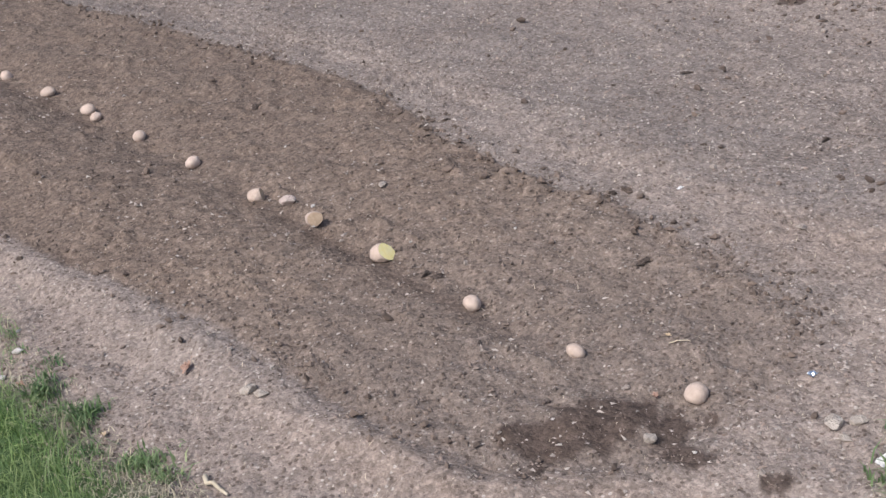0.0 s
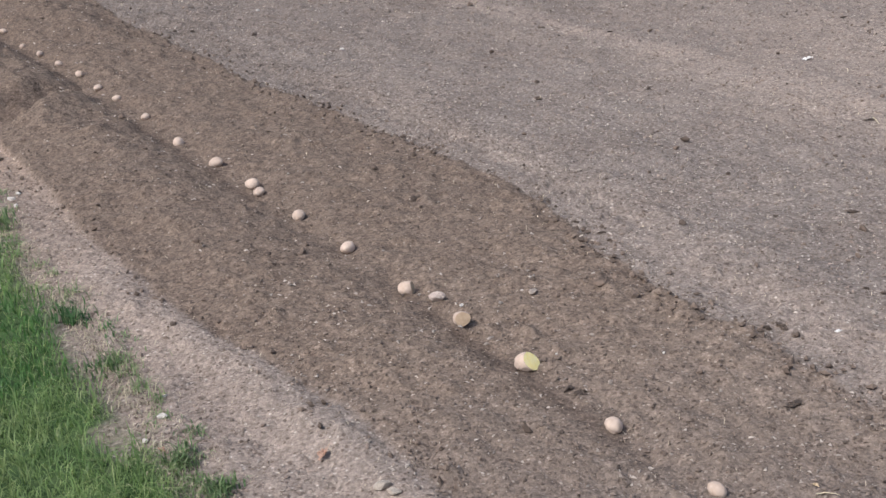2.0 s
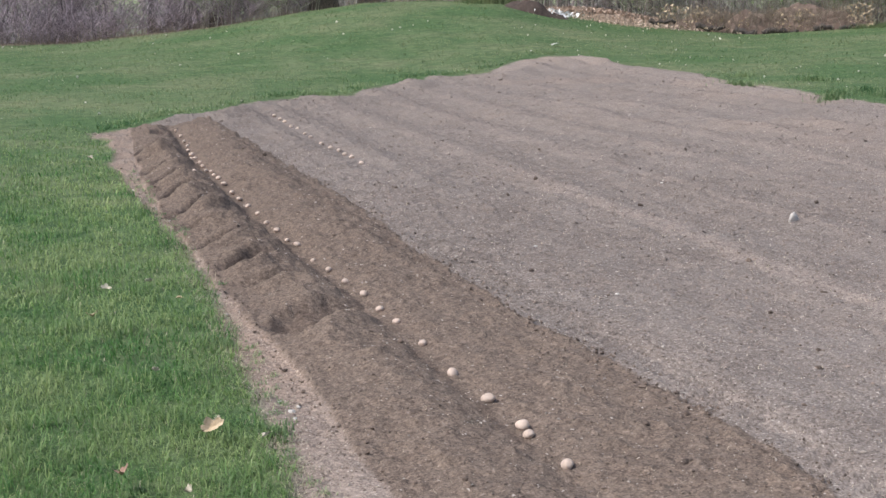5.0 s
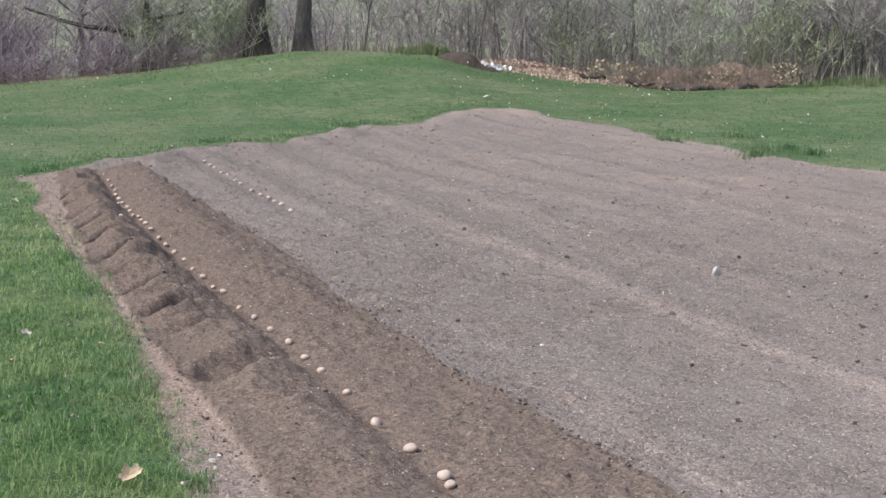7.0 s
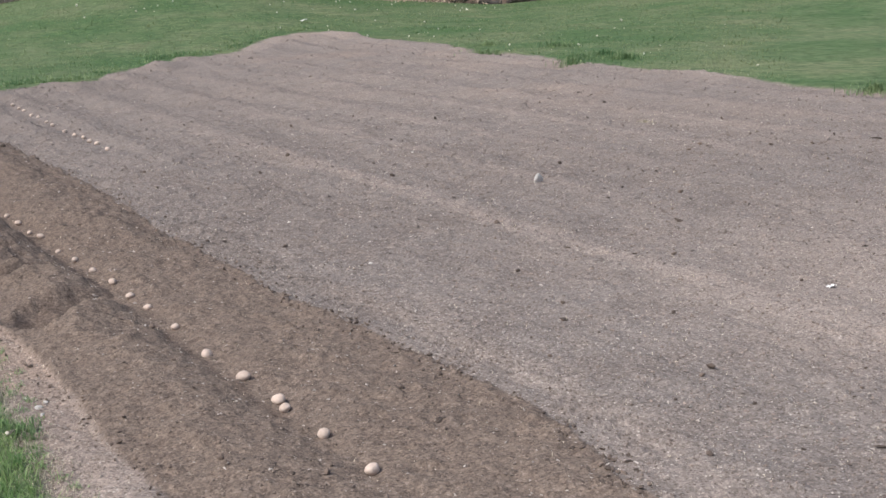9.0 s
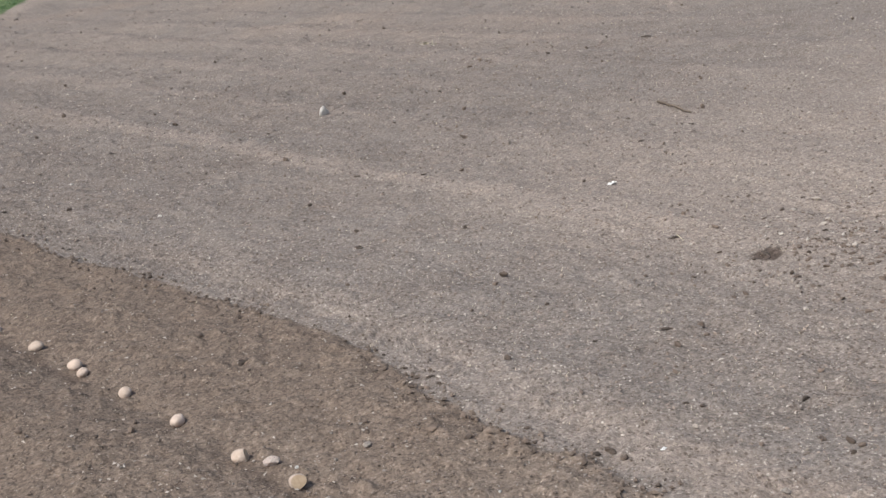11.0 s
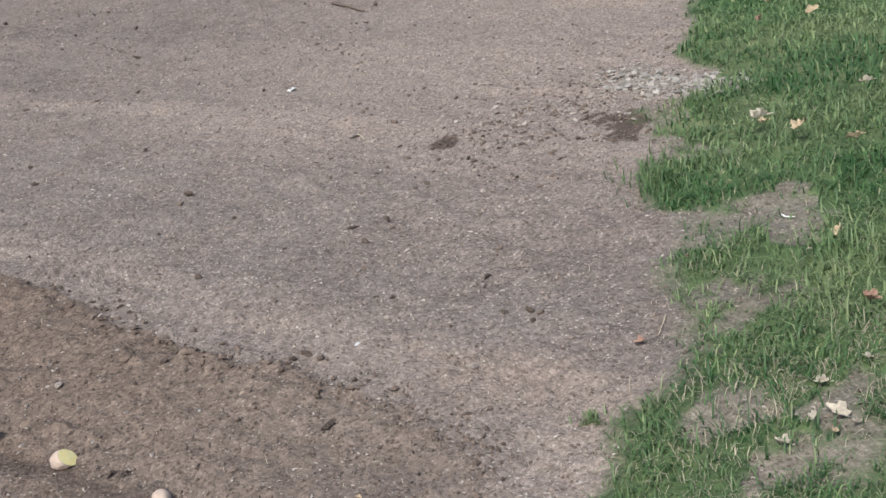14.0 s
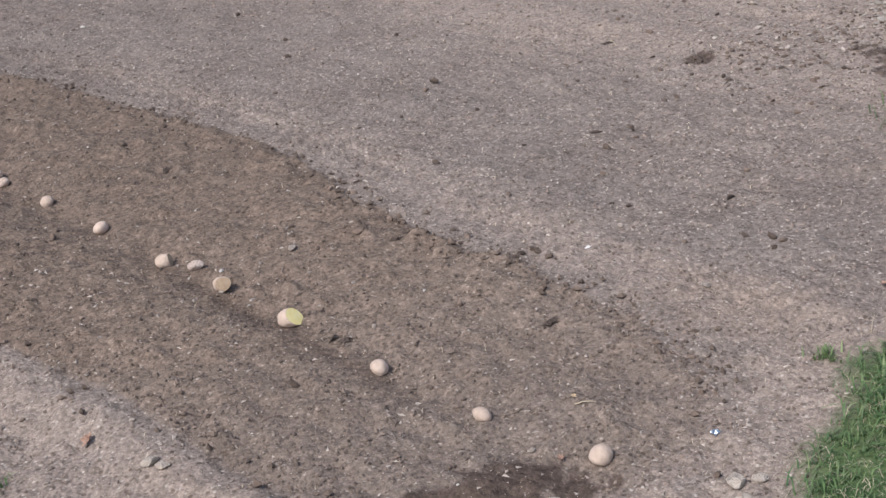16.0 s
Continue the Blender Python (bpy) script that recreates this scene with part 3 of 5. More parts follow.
def lump_mesh(name, seed, rough, sharp, material, sub=2, flat=0.7):
    r = random.Random(seed)
    bm = bmesh.new()
    bmesh.ops.create_icosphere(bm, subdivisions=sub, radius=1)
    off = Vector((r.uniform(-9, 9), r.uniform(-9, 9), r.uniform(-9, 9)))
    cuts = [(Vector((r.uniform(-1, 1), r.uniform(-1, 1), r.uniform(-0.6, 1))).normalized(), r.uniform(0.55, 0.85)) for _ in range(sharp)]
    for v in bm.verts:
        p = v.co.copy()
        p *= 1 + rough * noise.noise(p * 1.3 + off) + 0.5 * rough * noise.noise(p * 3.3 + off)
        for n, d in cuts:                             # broken flat sides
            k = p.dot(n) - d
            if k > 0:
                p -= n * k * 0.9
        v.co = (p.x, p.y * 0.85, p.z * flat)
    return mesh_of(name, bm, material, sharp == 0)


STONES = [lump_mesh("stone", 100 + k, 0.3, 9, STONE_PALE, flat=0.55) for k in range(6)]
WHITES = [lump_mesh("stone", 120 + k, 0.2, 6, STONE_WHITE, flat=0.5) for k in range(3)]
CLODS = [lump_mesh("soil_clod", 140 + k, 0.95, 3, CLOD, 3, 0.6) for k in range(5)]


def crumb_heap(seed):
    """A low heap of crumbs that hang together."""
    r = random.Random(seed)
    bm = bmesh.new()
    for k in range(26):
        a, d = r.uniform(0, 6.28), abs(r.gauss(0, 0.5))
        s = r.uniform(0.10, 0.34) * (1.15 - 0.5 * min(d, 1))
        res = bmesh.ops.create_icosphere(bm, subdivisions=1, radius=s)
        for v in res["verts"]:
            v.co = Vector((v.co.x * r.uniform(0.8, 1.25) + d * math.cos(a), v.co.y * r.uniform(0.8, 1.25) + 0.6 * d * math.sin(a), v.co.z * r.uniform(0.6, 1.0) + 0.25 * (1 - min(d, 1))))
    return mesh_of("soil_clod", bm, CLOD, False)


HEAPS = [crumb_heap(160 + k) for k in range(4)]


def lay(name, me, x, y, size, seed, label, category, group="", sink=0.25, tall=1.0, wide=1.0):
    r = random.Random(seed * 13 + 5)
    ob = new(name, me)
    s = size / 2
    ob.scale = (s * wide * r.uniform(0.95, 1.15), s * r.uniform(0.8, 1.0), s * tall * r.uniform(0.8, 1.0))
    ob.location = (x, y, float(land(x, y)) + s * tall * 0.7 * (1 - 2 * sink) * 0.8)
    ob.rotation_euler = (r.uniform(-0.2, 0.2), r.uniform(-0.2, 0.2), r.uniform(0, 6.28))
    return tagged(ob, label, category, group)


STONE_AT = [(-0.714, 3.202, 0.028), (-0.393, 2.894, 0.022),
            (0.284, 2.823, 0.023), (0.157, 2.107, 0.022), (0.149, 3.22, 0.02), (0.427, 3.401, 0.036),
            (0.316, 3.409, 0.024), (0.401, 3.061, 0.018), (-0.16, 2.164, 0.013), (1.155, 2.729, 0.025), (0.96, 2.26, 0.032), (1.237, 4.281, 0.026),
            (2.817, 3.718, 0.027), (3.318, 3.824, 0.046), (3.613, 3.261, 0.04), (2.281, 3.179, 0.033), (1.97, 4.938, 0.024),
            (3.278, 3.124, 0.033), (3.288, 3.007, 0.027), (1.217, 2.379, 0.02), (1.057, 3.667, 0.02), (2.461, 2.776, 0.024), (0.104, 1.697, 0.02), (-0.735, 7.119, 0.04)]
for k, (x, y, s) in enumerate(STONE_AT):
    lay("stone", STONES[k % 6], x, y, s, k, "small pale grey-brown stone half sunk in the soil", "stone", "stones on the soil")
WHITE_AT = [(0.208, 3.46, 0.017), (-0.76, 3.358, 0.034), (-0.716, 3.471, 0.016), (-0.833, 3.269, 0.024), (-0.054, 2.115, 0.009), (0.068, 1.833, 0.011), (0.25, 3.019, 0.012),
            (0.493, 2.86, 0.013), (-0.697, 5.449, 0.035), (-0.66, 5.50, 0.03), (-0.70, 5.36, 0.025), (-0.72, 5.6, 0.022), (3.535, 10.375, 0.03), (1.437, 6.84, 0.03), (1.52, 8.3, 0.03)]
for k, (x, y, s) in enumerate(WHITE_AT):
    lay("stone", WHITES[k % 3], x, y, s, 40 + k, "small whitish chip of stone on bare soil", "stone", "white chips")
BUFFS = [lump_mesh("stone", 126 + k, 0.22, 6, plain("buff_stone", (0.44, 0.37, 0.31), (0.60, 0.53, 0.46), 1.6, 0.85, 0.05), 3, 0.55) for k in range(2)]
for k, (x, y, s) in enumerate(((-0.452, 2.705, 0.044), (-0.44, 2.665, 0.034), (0.045, 1.933, 0.042), (0.335, 1.70, 0.05), (0.375, 1.672, 0.04), (0.31, 1.655, 0.03))):
    lay("stone", BUFFS[k % 2], x, y, s, 90 + k, "flat buff stone lying on the trodden soil", "stone", "buff stones")
PINK = lump_mesh("stone", 131, 0.15, 3, plain("pink_stone", (0.50, 0.40, 0.35), (0.62, 0.52, 0.46), 1.6, 0.8, 0.03), 3, 0.6)
lay("stone", PINK, 0.178, 3.556, 0.056, 76, "smooth pinkish pale pebble beside the trench", "stone", sink=0.2)
UPRIGHT = lump_mesh("stone", 133, 0.2, 5, plain("light_stone", (0.52, 0.48, 0.445), (0.68, 0.64, 0.60), 1.6, 0.8, 0.03), 3, 0.8)
for v in UPRIGHT.vertices:                            # a blunt point at the top
    k = 1 - 0.5 * max(-0.3, v.co.z)
    v.co = (v.co.x * k, v.co.y * k, v.co.z)
lay("stone", UPRIGHT, 3.62, 8.44, 0.08, 77, "pale stone standing on end in the tilled field", "stone", sink=0.12, tall=1.75, wide=1.1)
# some dark heaps are added in place of dents and holes, as at (1.67, 3.29)
CLOD_AT = [(0.18, 2.866, 0.03), (0.19, 2.832, 0.032), (0.876, 2.812, 0.038), (0.829, 2.819, 0.028), (0.939, 3.732, 0.022), (0.896, 3.827, 0.02),
           (1.044, 3.223, 0.024), (0.557, 4.39, 0.036), (1.67, 3.29, 0.06), (-0.565, 3.84, 0.024), (2.51, 3.5, 0.09), (2.523, 3.997, 0.06), (2.541, 3.13, 0.05),
           (4.383, 4.8, 0.05), (3.82, 5.383, 0.05), (3.551, 6.693, 0.04), (1.696, 5.249, 0.042), (0.899, 3.689, 0.025), (0.876, 3.61, 0.018),
           (0.801, 2.82, 0.024), (1.487, 2.578, 0.03), (1.297, 2.389, 0.05), (0.583, 2.46, 0.06), (0.76, 2.141, 0.02),
           (1.464, 3.451, 0.018), (1.247, 2.846, 0.02), (2.746, 6.083, 0.028), (2.2, 5.055, 0.05), (2.52, 6.435, 0.06), (3.232, 4.149, 0.024), (2.928, 3.506, 0.027),
           (3.412, 9.841, 0.05), (0.805, 3.657, 0.024), (0.809, 3.887, 0.026), (2.188, 3.605, 0.02), (2.461, 2.886, 0.036), (5.77, 9.01, 0.075), (7.123, 12.429, 0.1),
           (7.028, 8.247, 0.12), (1.782, 10.909, 0.075), (0.943, 7.968, 0.06), (3.541, 6.66, 0.034), (4.57, 12.788, 0.05), (5.777, 11.495, 0.06),
           (4.33, 5.957, 0.05), (5.192, 12.668, 0.045), (0.0, 7.72, 0.06), (-0.165, 12.05, 0.06), (-0.14, 11.6, 0.06)]
for k, (x, y, s) in enumerate(CLOD_AT):
    if s < 0.045:
        lay("soil_clod", CLODS[k % 5], x, y, s, 200 + k, "dark crumbly clod of damp soil", "soil clod", "clods on the plot", tall=0.75, sink=0.32)
    else:
        lay("soil_clod", HEAPS[k % 4], x, y, s, 200 + k, "low broken clod of dark damp crumbs", "soil clod", "clods on the plot", tall=0.5, sink=0.35)


def leaf_mesh(seed, material):
    """A dry lobed leaf, crumpled and curled, with a stalk."""
    r = random.Random(seed)
    bm = bmesh.new()
    n, rings = 36, 4
    lobes, turn = r.choice((5, 5, 7)), r.uniform(-0.3, 0.3)
    roll, fold, ph = r.uniform(0.7, 1.6), r.uniform(0.3, 0.8), r.uniform(0, 6)

    def bend(x, y):
        z = fold * abs(y) + 0.5 * roll * (y * y + 0.5 * x * x) + 0.10 * math.sin(6 * x + ph) * math.cos(5 * y + ph) + 0.3 * max(0, x - 0.4) ** 2
        return Vector((x * (1 - 0.12 * roll), y * (1 - 0.3 * fold - 0.15 * roll), 0.8 * z))
    mid = bm.verts.new(bend(-0.25, 0))
    prev = None
    for k in range(1, rings + 1):
        row = []
        for i in range(n):
            a = 2 * math.pi * i / n
            lobe = abs(math.cos(lobes * (a + turn * math.sin(a)) / 2)) ** 0.8
            rad = (0.62 + 0.42 * lobe + 0.05 * math.sin(13 * a + seed)) * (0.82 + 0.22 * math.cos(a))
            x, y = -0.25 + rad * math.cos(a) * k / rings, 0.82 * rad * math.sin(a) * k / rings
            row.append(bm.verts.new(bend(x, y)))
        for i in range(n):
            if prev:
                bm.faces.new((prev[i], row[i], row[(i + 1) % n], prev[(i + 1) % n]))
            else:
                bm.faces.new((mid, row[i], row[(i + 1) % n]))
        prev = row
    tip = prev[n // 2]
    a, b = bm.verts.new(tip.co + Vector((-0.6, 0.05, 0.05))), bm.verts.new(tip.co + Vector((-0.6, 0.0, 0.09)))
    bm.faces.new((tip, a, b))
    bm.faces.new((prev[n // 2 - 1], tip, b))
    return mesh_of("dry_leaf", bm, material)


LEAF_SETS = [[leaf_mesh(10 * j + k, m) for k in range(3)] for j, m in enumerate((LEAF_TAN, LEAF_RED, LEAF_PALE))]
LEAF_WORDS = ["curled tan dry leaf caught in the grass", "russet dry leaf lying curled on the ground", "bleached pale dry leaf in the grass"]
# x, y, length, colour, lift
LEAF_AT = [(-0.496, 2.926, 0.055, 1, 0), (-0.759, 2.838, 0.034, 0, 0), (-0.819, 3.183, 0.034, 1, 0), (0.171, 2.035, 0.026, 1, 0), (0.344, 2.157, 0.024, 0, 0),
           (1.233, 1.899, 0.05, 1, 0), (2.815, 2.235, 0.085, 2, 0.04), (2.78, 2.195, 0.06, 0, 0.04), (2.747, 2.056, 0.08, 0, 0.04), (2.674, 1.825, 0.075, 0, 0.04), (1.592, 1.394, 0.075, 1, 0.02),
           (1.075, 1.30, 0.085, 2, 0.004), (1.17, 1.375, 0.055, 2, 0.006), (1.13, 1.27, 0.04, 2, 0.006), (0.90, 1.36, 0.06, 2, 0.005), (1.04, 1.24, 0.045, 2, 0.004), (1.01, 1.33, 0.045, 2, 0.015), (0.98, 1.27, 0.04, 0, 0.01),
           (1.975, 1.626, 0.065, 0, 0.03), (1.305, 1.309, 0.045, 2, 0.015), (4.311, 2.604, 0.07, 0, 0.04), (4.498, 2.899, 0.05, 1, 0.04), (1.872, 1.674, 0.03, 2, 0.01),
           (3.248, 1.983, 0.06, 2, 0.05), (4.736, 2.946, 0.06, 0, 0.05), (4.15, 2.80, 0.05, 1, 0.04),
           (-1.059, 5.132, 0.10, 0, 0.045), (-1.03, 5.16, 0.06, 2, 0.05), (-0.883, 4.974, 0.045, 2, 0.04), (-1.417, 4.751, 0.09, 1, 0.045), (-1.213, 4.496, 0.06, 2, 0.05),
           (-1.336, 7.66, 0.065, 2, 0.045), (-1.089, 7.76, 0.06, 2, 0.045), (-1.432, 7.052, 0.095, 0, 0.045), (-0.97, 7.312, 0.042, 0, 0.04), (-1.2, 4.056, 0.05, 2, 0.045),
           (-1.543, 4.289, 0.045, 0, 0.045), (-1.187, 8.967, 0.05, 2, 0.04), (-1.208, 14.046, 0.08, 2, 0.04), (-1.203, 5.957, 0.04, 2, 0.045), (-1.05, 16.6, 0.1, 2, 0.02)]
for k, (x, y, s, c, up) in enumerate(LEAF_AT):
    r = random.Random(500 + k)
    ob = new("dry_leaf", LEAF_SETS[c][k % 3])
    if up >= 0.04:                                    # lying on top of the blades
        s, up = s * 1.3, up + 0.02
    ob.scale = (s / 2, s / 2, s / 2)
    ob.location = (x, y, float(land(x, y)) + 0.008 + up)
    ob.rotation_euler = (r.uniform(-0.5, 0.5), r.uniform(-0.4, 0.4), r.uniform(0, 6.28))
    tagged(ob, LEAF_WORDS[c], "leaf", "fallen leaves")


def tube_bm(points, radii, sides=6):
    """A closed tapered tube through the points."""
    bm = bmesh.new()
    rings = []
    for i, (p, rad) in enumerate(zip(points, radii)):
        p = Vector(p)
        d = (Vector(points[min(i + 1, len(points) - 1)]) - Vector(points[max(i - 1, 0)])).normalized()
        a = d.cross(Vector((0.3, 0.5, 0.81)) if abs(d.z) < 0.9 else Vector((1, 0, 0))).normalized()
        b = d.cross(a)
        rings.append([bm.verts.new(p + (a * math.cos(2 * math.pi * j / sides) + b * math.sin(2 * math.pi * j / sides)) * rad) for j in range(sides)])
    for r0, r1 in zip(rings, rings[1:]):
        for j in range(sides):
            bm.faces.new((r0[j], r0[(j + 1) % sides], r1[(j + 1) % sides], r1[j]))
    bm.faces.new(rings[0][::-1])
    bm.faces.new(rings[-1])
    return bm


def ground_stick(x0, y0, x1, y1, rad, material, label, seed):
    r = random.Random(seed)
    pts, n = [], 6
    for i in range(n + 1):
        t = i / n
        x, y = x0 + (x1 - x0) * t + r.uniform(-1, 1) * rad, y0 + (y1 - y0) * t + r.uniform(-1, 1) * rad
        pts.append((x, y, float(land(x, y)) + rad * 0.8 + 0.004))
    ob = new("stick", mesh_of("stick", tube_bm(pts, [rad * (1 - 0.5 * i / n) for i in range(n + 1)]), material))
    tagged(ob, label, "stick")


ground_stick(4.75, 6.06, 4.54, 5.63, 0.011, STICK, "dark bent stick lying on tilled soil", 1)
ground_stick(-0.676, 2.512, -0.668, 2.425, 0.006, STRAW, "short pale broken stick at the lawn's edge", 2)
ground_stick(0.33, 2.14, 0.345, 2.09, 0.0018, STRAW, "thin pale straw stalk on the soil", 3)
ground_stick(2.56, 4.02, 2.5, 3.93, 0.003, STRAW, "pale straw stalk on the soil", 4)
ground_stick(1.39, 1.9, 1.3, 1.88, 0.002, STRAW, "pale straw stalk at the lawn's edge", 5)
ground_stick(2.13, 1.87, 2.12, 1.82, 0.004, PAPER, "short white strip lying in thin grass", 6)


def scrap(name, x, y, size, material, label, seed, up=0.0):
    """A crumpled scrap of thin sheet."""
    r = random.Random(seed)
    bm = bmesh.new()
    bmesh.ops.create_grid(bm, x_segments=7, y_segments=5, size=1)
    for v in bm.verts:
        v.co = Vector((v.co.x + r.uniform(-0.1, 0.1), v.co.y * 0.6 + r.uniform(-0.1, 0.1), 0.35 * noise.noise(v.co * 1.7 + Vector((seed, 0, 0))) + r.uniform(-0.08, 0.08)))
    bmesh.ops.solidify(bm, geom=bm.faces[:], thickness=0.03)
    ob = new(name, mesh_of(name, bm, material, False))
    ob.scale = (size / 2, size / 2, size / 2)
    ob.location = (x, y, float(land(x, y)) + 0.15 * size + up)
    ob.rotation_euler = (r.uniform(-0.3, 0.3), r.uniform(-0.3, 0.3), r.uniform(0, 6.28))
    tagged(ob, label, "litter")


scrap("foil_scrap", 0.444, 1.837, 0.026, FOIL, "small crumpled scrap of shiny foil on soil", 31)
scrap("paper_scrap", 3.13, 4.96, 0.05, PAPER, "small crumpled white scrap on the tilled field", 32)
scrap("paper_scrap", 0.30, 1.545, 0.055, PAPER, "crumpled pale scrap beside a grass tuft", 33)
scrap("paper_scrap", 11.249, 31.498, 0.2, PAPER, "white crumpled scrap lying on the lawn", 34, 0.05)
scrap("paper_scrap", 0.967, 2.685, 0.022, PAPER, "tiny white forked scrap on the soil", 35)

# ---- crumbs, chips and straw strewn over the soil ----
rng = np.random.default_rng(7)
_bm = bmesh.new()
bmesh.ops.create_icosphere(_bm, subdivisions=1, radius=1)
_bm.verts.ensure_lookup_table()
ICO_V = np.array([v.co[:] for v in _bm.verts])
ICO_F = np.array([[v.index for v in f.verts] for f in _bm.faces])
_bm.free()
OCT_V = np.array([(1, 0, 0), (0, 1, 0), (-1, 0, 0), (0, -1, 0), (0, 0, 1), (0, 0, -1)], float)
TET_V = np.array([(1, 0, -0.3), (-0.6, 0.8, -0.3), (-0.6, -0.8, -0.3), (0, 0, 0.9)], float)
TET_F = np.array([(0, 1, 3), (1, 2, 3), (2, 0, 3), (1, 0, 2)])
OCT_F = np.array([(0, 1, 4), (1, 2, 4), (2, 3, 4), (3, 0, 4), (1, 0, 5), (2, 1, 5), (3, 2, 5), (0, 3, 5)])


def fan(n, az0, az1, r0, r1, power=1.0):
    """Points spread over a sector round where the viewer stands, thinner with distance."""
    az = np.radians(rng.uniform(az0, az1, n))
    t = rng.uniform(0, 1, n) ** power
    r = r0 * (r1 / r0) ** t
    return -1.5 + r * np.sin(az), 0.5 + r * np.cos(az), r


def strew(name, x, y, size, shape, material, label, flat=(0.35, 0.8), long=(0.9, 1.6), sink=0.3, jitter=0.28):
    """Many small lumps on the ground, joined in one mesh."""
    V, F = shape
    n, k = len(x), len(V)
    v = V[None] * (1 + rng.uniform(-jitter, jitter, (n, k, 1))) + rng.uniform(-jitter, jitter, (n, k, 3)) * 0.4
    s = np.stack([size * rng.uniform(*long, n), size * rng.uniform(0.7, 1.0, n), size * rng.uniform(*flat, n)], -1) / 2
    v = v * s[:, None]
    a, b = rng.uniform(0, 6.28, n), rng.normal(0, 0.3, n)
    cb, sb = np.cos(b)[:, None], np.sin(b)[:, None]
    v = np.stack([v[..., 0] * cb - v[..., 2] * sb, v[..., 1], v[..., 0] * sb + v[..., 2] * cb], -1)
    ca, sa = np.cos(a)[:, None], np.sin(a)[:, None]
    v = np.stack([v[..., 0] * ca - v[..., 1] * sa, v[..., 0] * sa + v[..., 1] * ca, v[..., 2]], -1)
    v += np.stack([x, y, land(x, y) + s[:, 2] * (1 - 2 * sink)], -1)[:, None]
    f = F[None] + (np.arange(n) * k)[:, None, None]
    ob = link_mesh(name, v.reshape(-1, 3), None, f.reshape(-1, 3), material)
    return tagged(ob, label, kind="stuff")


CRUMB_DRY = plain("dry_crumbs", (0.15, 0.113, 0.093), (0.31, 0.247, 0.21), 40, 0.95, 0.0, island=0.4)
CRUMB_BED = plain("bed_crumbs", (0.13, 0.10, 0.083), (0.235, 0.185, 0.155), 40, 0.95, 0.0, island=0.32)
DARK_CRUMB = plain("dark_crumbs", (0.10, 0.074, 0.06), (0.185, 0.14, 0.114), 40, 0.95, 0.0, island=0.4)
CHIP = plain("pale_chips", (0.25, 0.21, 0.185), (0.48, 0.425, 0.375), 25, 0.85, 0.0, island=0.3)


def bare_lane(x, y):
    """1 but for the swept lane beside the bed and the crust along its other edge."""
    lane = bell(x - lane_x(y), 0.16) * (1 - sstep(4.5, 7, y))
    crust = bell(x - bed_low(y) + 0.11, 0.09) * (1 - sstep(4.0, 5.2, y))
    return 1 - 0.8 * np.maximum(lane, crust)


def on(x, y, r, keep):
    k = rng.uniform(0, 1, len(x)) < keep(x, y)
    return x[k], y[k], r[k]


x, y, r = on(*fan(46000, -2, 74, 1.9, 12), lambda x, y: plot_mask(x, y) * (1 - bed_mask(x, y)) * bare_lane(x, y))
strew("soil_crumbs", x, y, (0.004 + 0.009 * rng.uniform(0, 1, len(x)) ** 4) * (r / 2.6) ** 0.4, (OCT_V, OCT_F), CRUMB_DRY, "loose dry brown crumbs of tilled soil", sink=0.2)
x, y, r = on(*fan(46000, -2, 66, 1.9, 8), lambda x, y: bed_mask(x, y) * (1 - damp(x, y)[..., 0]))
strew("soil_crumbs", x, y, (0.004 + 0.009 * rng.uniform(0, 1, len(x)) ** 4) * (r / 2.8) ** 0.15, (OCT_V, OCT_F), CRUMB_BED, "loose dark crumbs of freshly dug soil", flat=(0.5, 1.0), sink=0.15)
x, y, r = on(*fan(56000, -2, 74, 1.9, 15), lambda x, y: plot_mask(x, y) * (0.25 + 0.75 * sstep(-0.2, 0.25, fbm(x, y, 0.35, 3, 167))) * (1 - 0.65 * sstep(-0.2, -0.5, x)) * bare_lane(x, y) * (1 - 0.45 * bed_mask(x, y)) * (1 - 0.35 * damp(x, y)[..., 0]))
strew("soil_chips", x, y, (0.003 + 0.011 * rng.uniform(0, 1, len(x)) ** 5) * (r / 2.6) ** 0.35 * 1.15, (TET_V, TET_F), CHIP, "pale chips of stone and bark in the soil", flat=(0.25, 0.6), long=(0.9, 1.6), sink=0.12)
x, y, r = on(*fan(6500, -2, 74, 1.9, 15), lambda x, y: plot_mask(x, y) * bare_lane(x, y) * (1 - 0.7 * sstep(-0.3, -0.5, x)) * (0.1 + 0.9 * sstep(0.1, 0.35, fbm(x, y, 0.3, 3, 161))))
strew("dark_crumbs", x, y, (0.005 + 0.020 * rng.uniform(0, 1, len(x)) ** 6) * (r / 2.8) ** 0.4, (ICO_V, ICO_F), DARK_CRUMB, "small dark damp crumbs scattered on the soil", flat=(0.6, 1.0), sink=0.15)
x, y, r = on(*fan(56000, 0, 50, 6.5, 30, 0.75), lambda x, y: plot_mask(x, y) * (1 - 0.75 * bed_mask(x, y)))
strew("soil_lumps", x, y, (0.010 + 0.034 * rng.uniform(0, 1, len(x)) ** 5) * (r / 10) ** 0.6, (TET_V, TET_F), plain("dry_lumps", (0.15, 0.12, 0.104), (0.285, 0.235, 0.205), 40, 0.95, 0.0, island=0.35), "dry lumps of soil over the tilled field", flat=(0.2, 0.4), sink=0.1)
x, y, r = on(*fan(19000, 0, 58, 4, 26, 0.7), lambda x, y: plot_mask(x, y) * (1 - 0.8 * bed_mask(x, y)) * sstep(-0.3, 0.4, fbm(x, y, 1.2, 3, 169)))
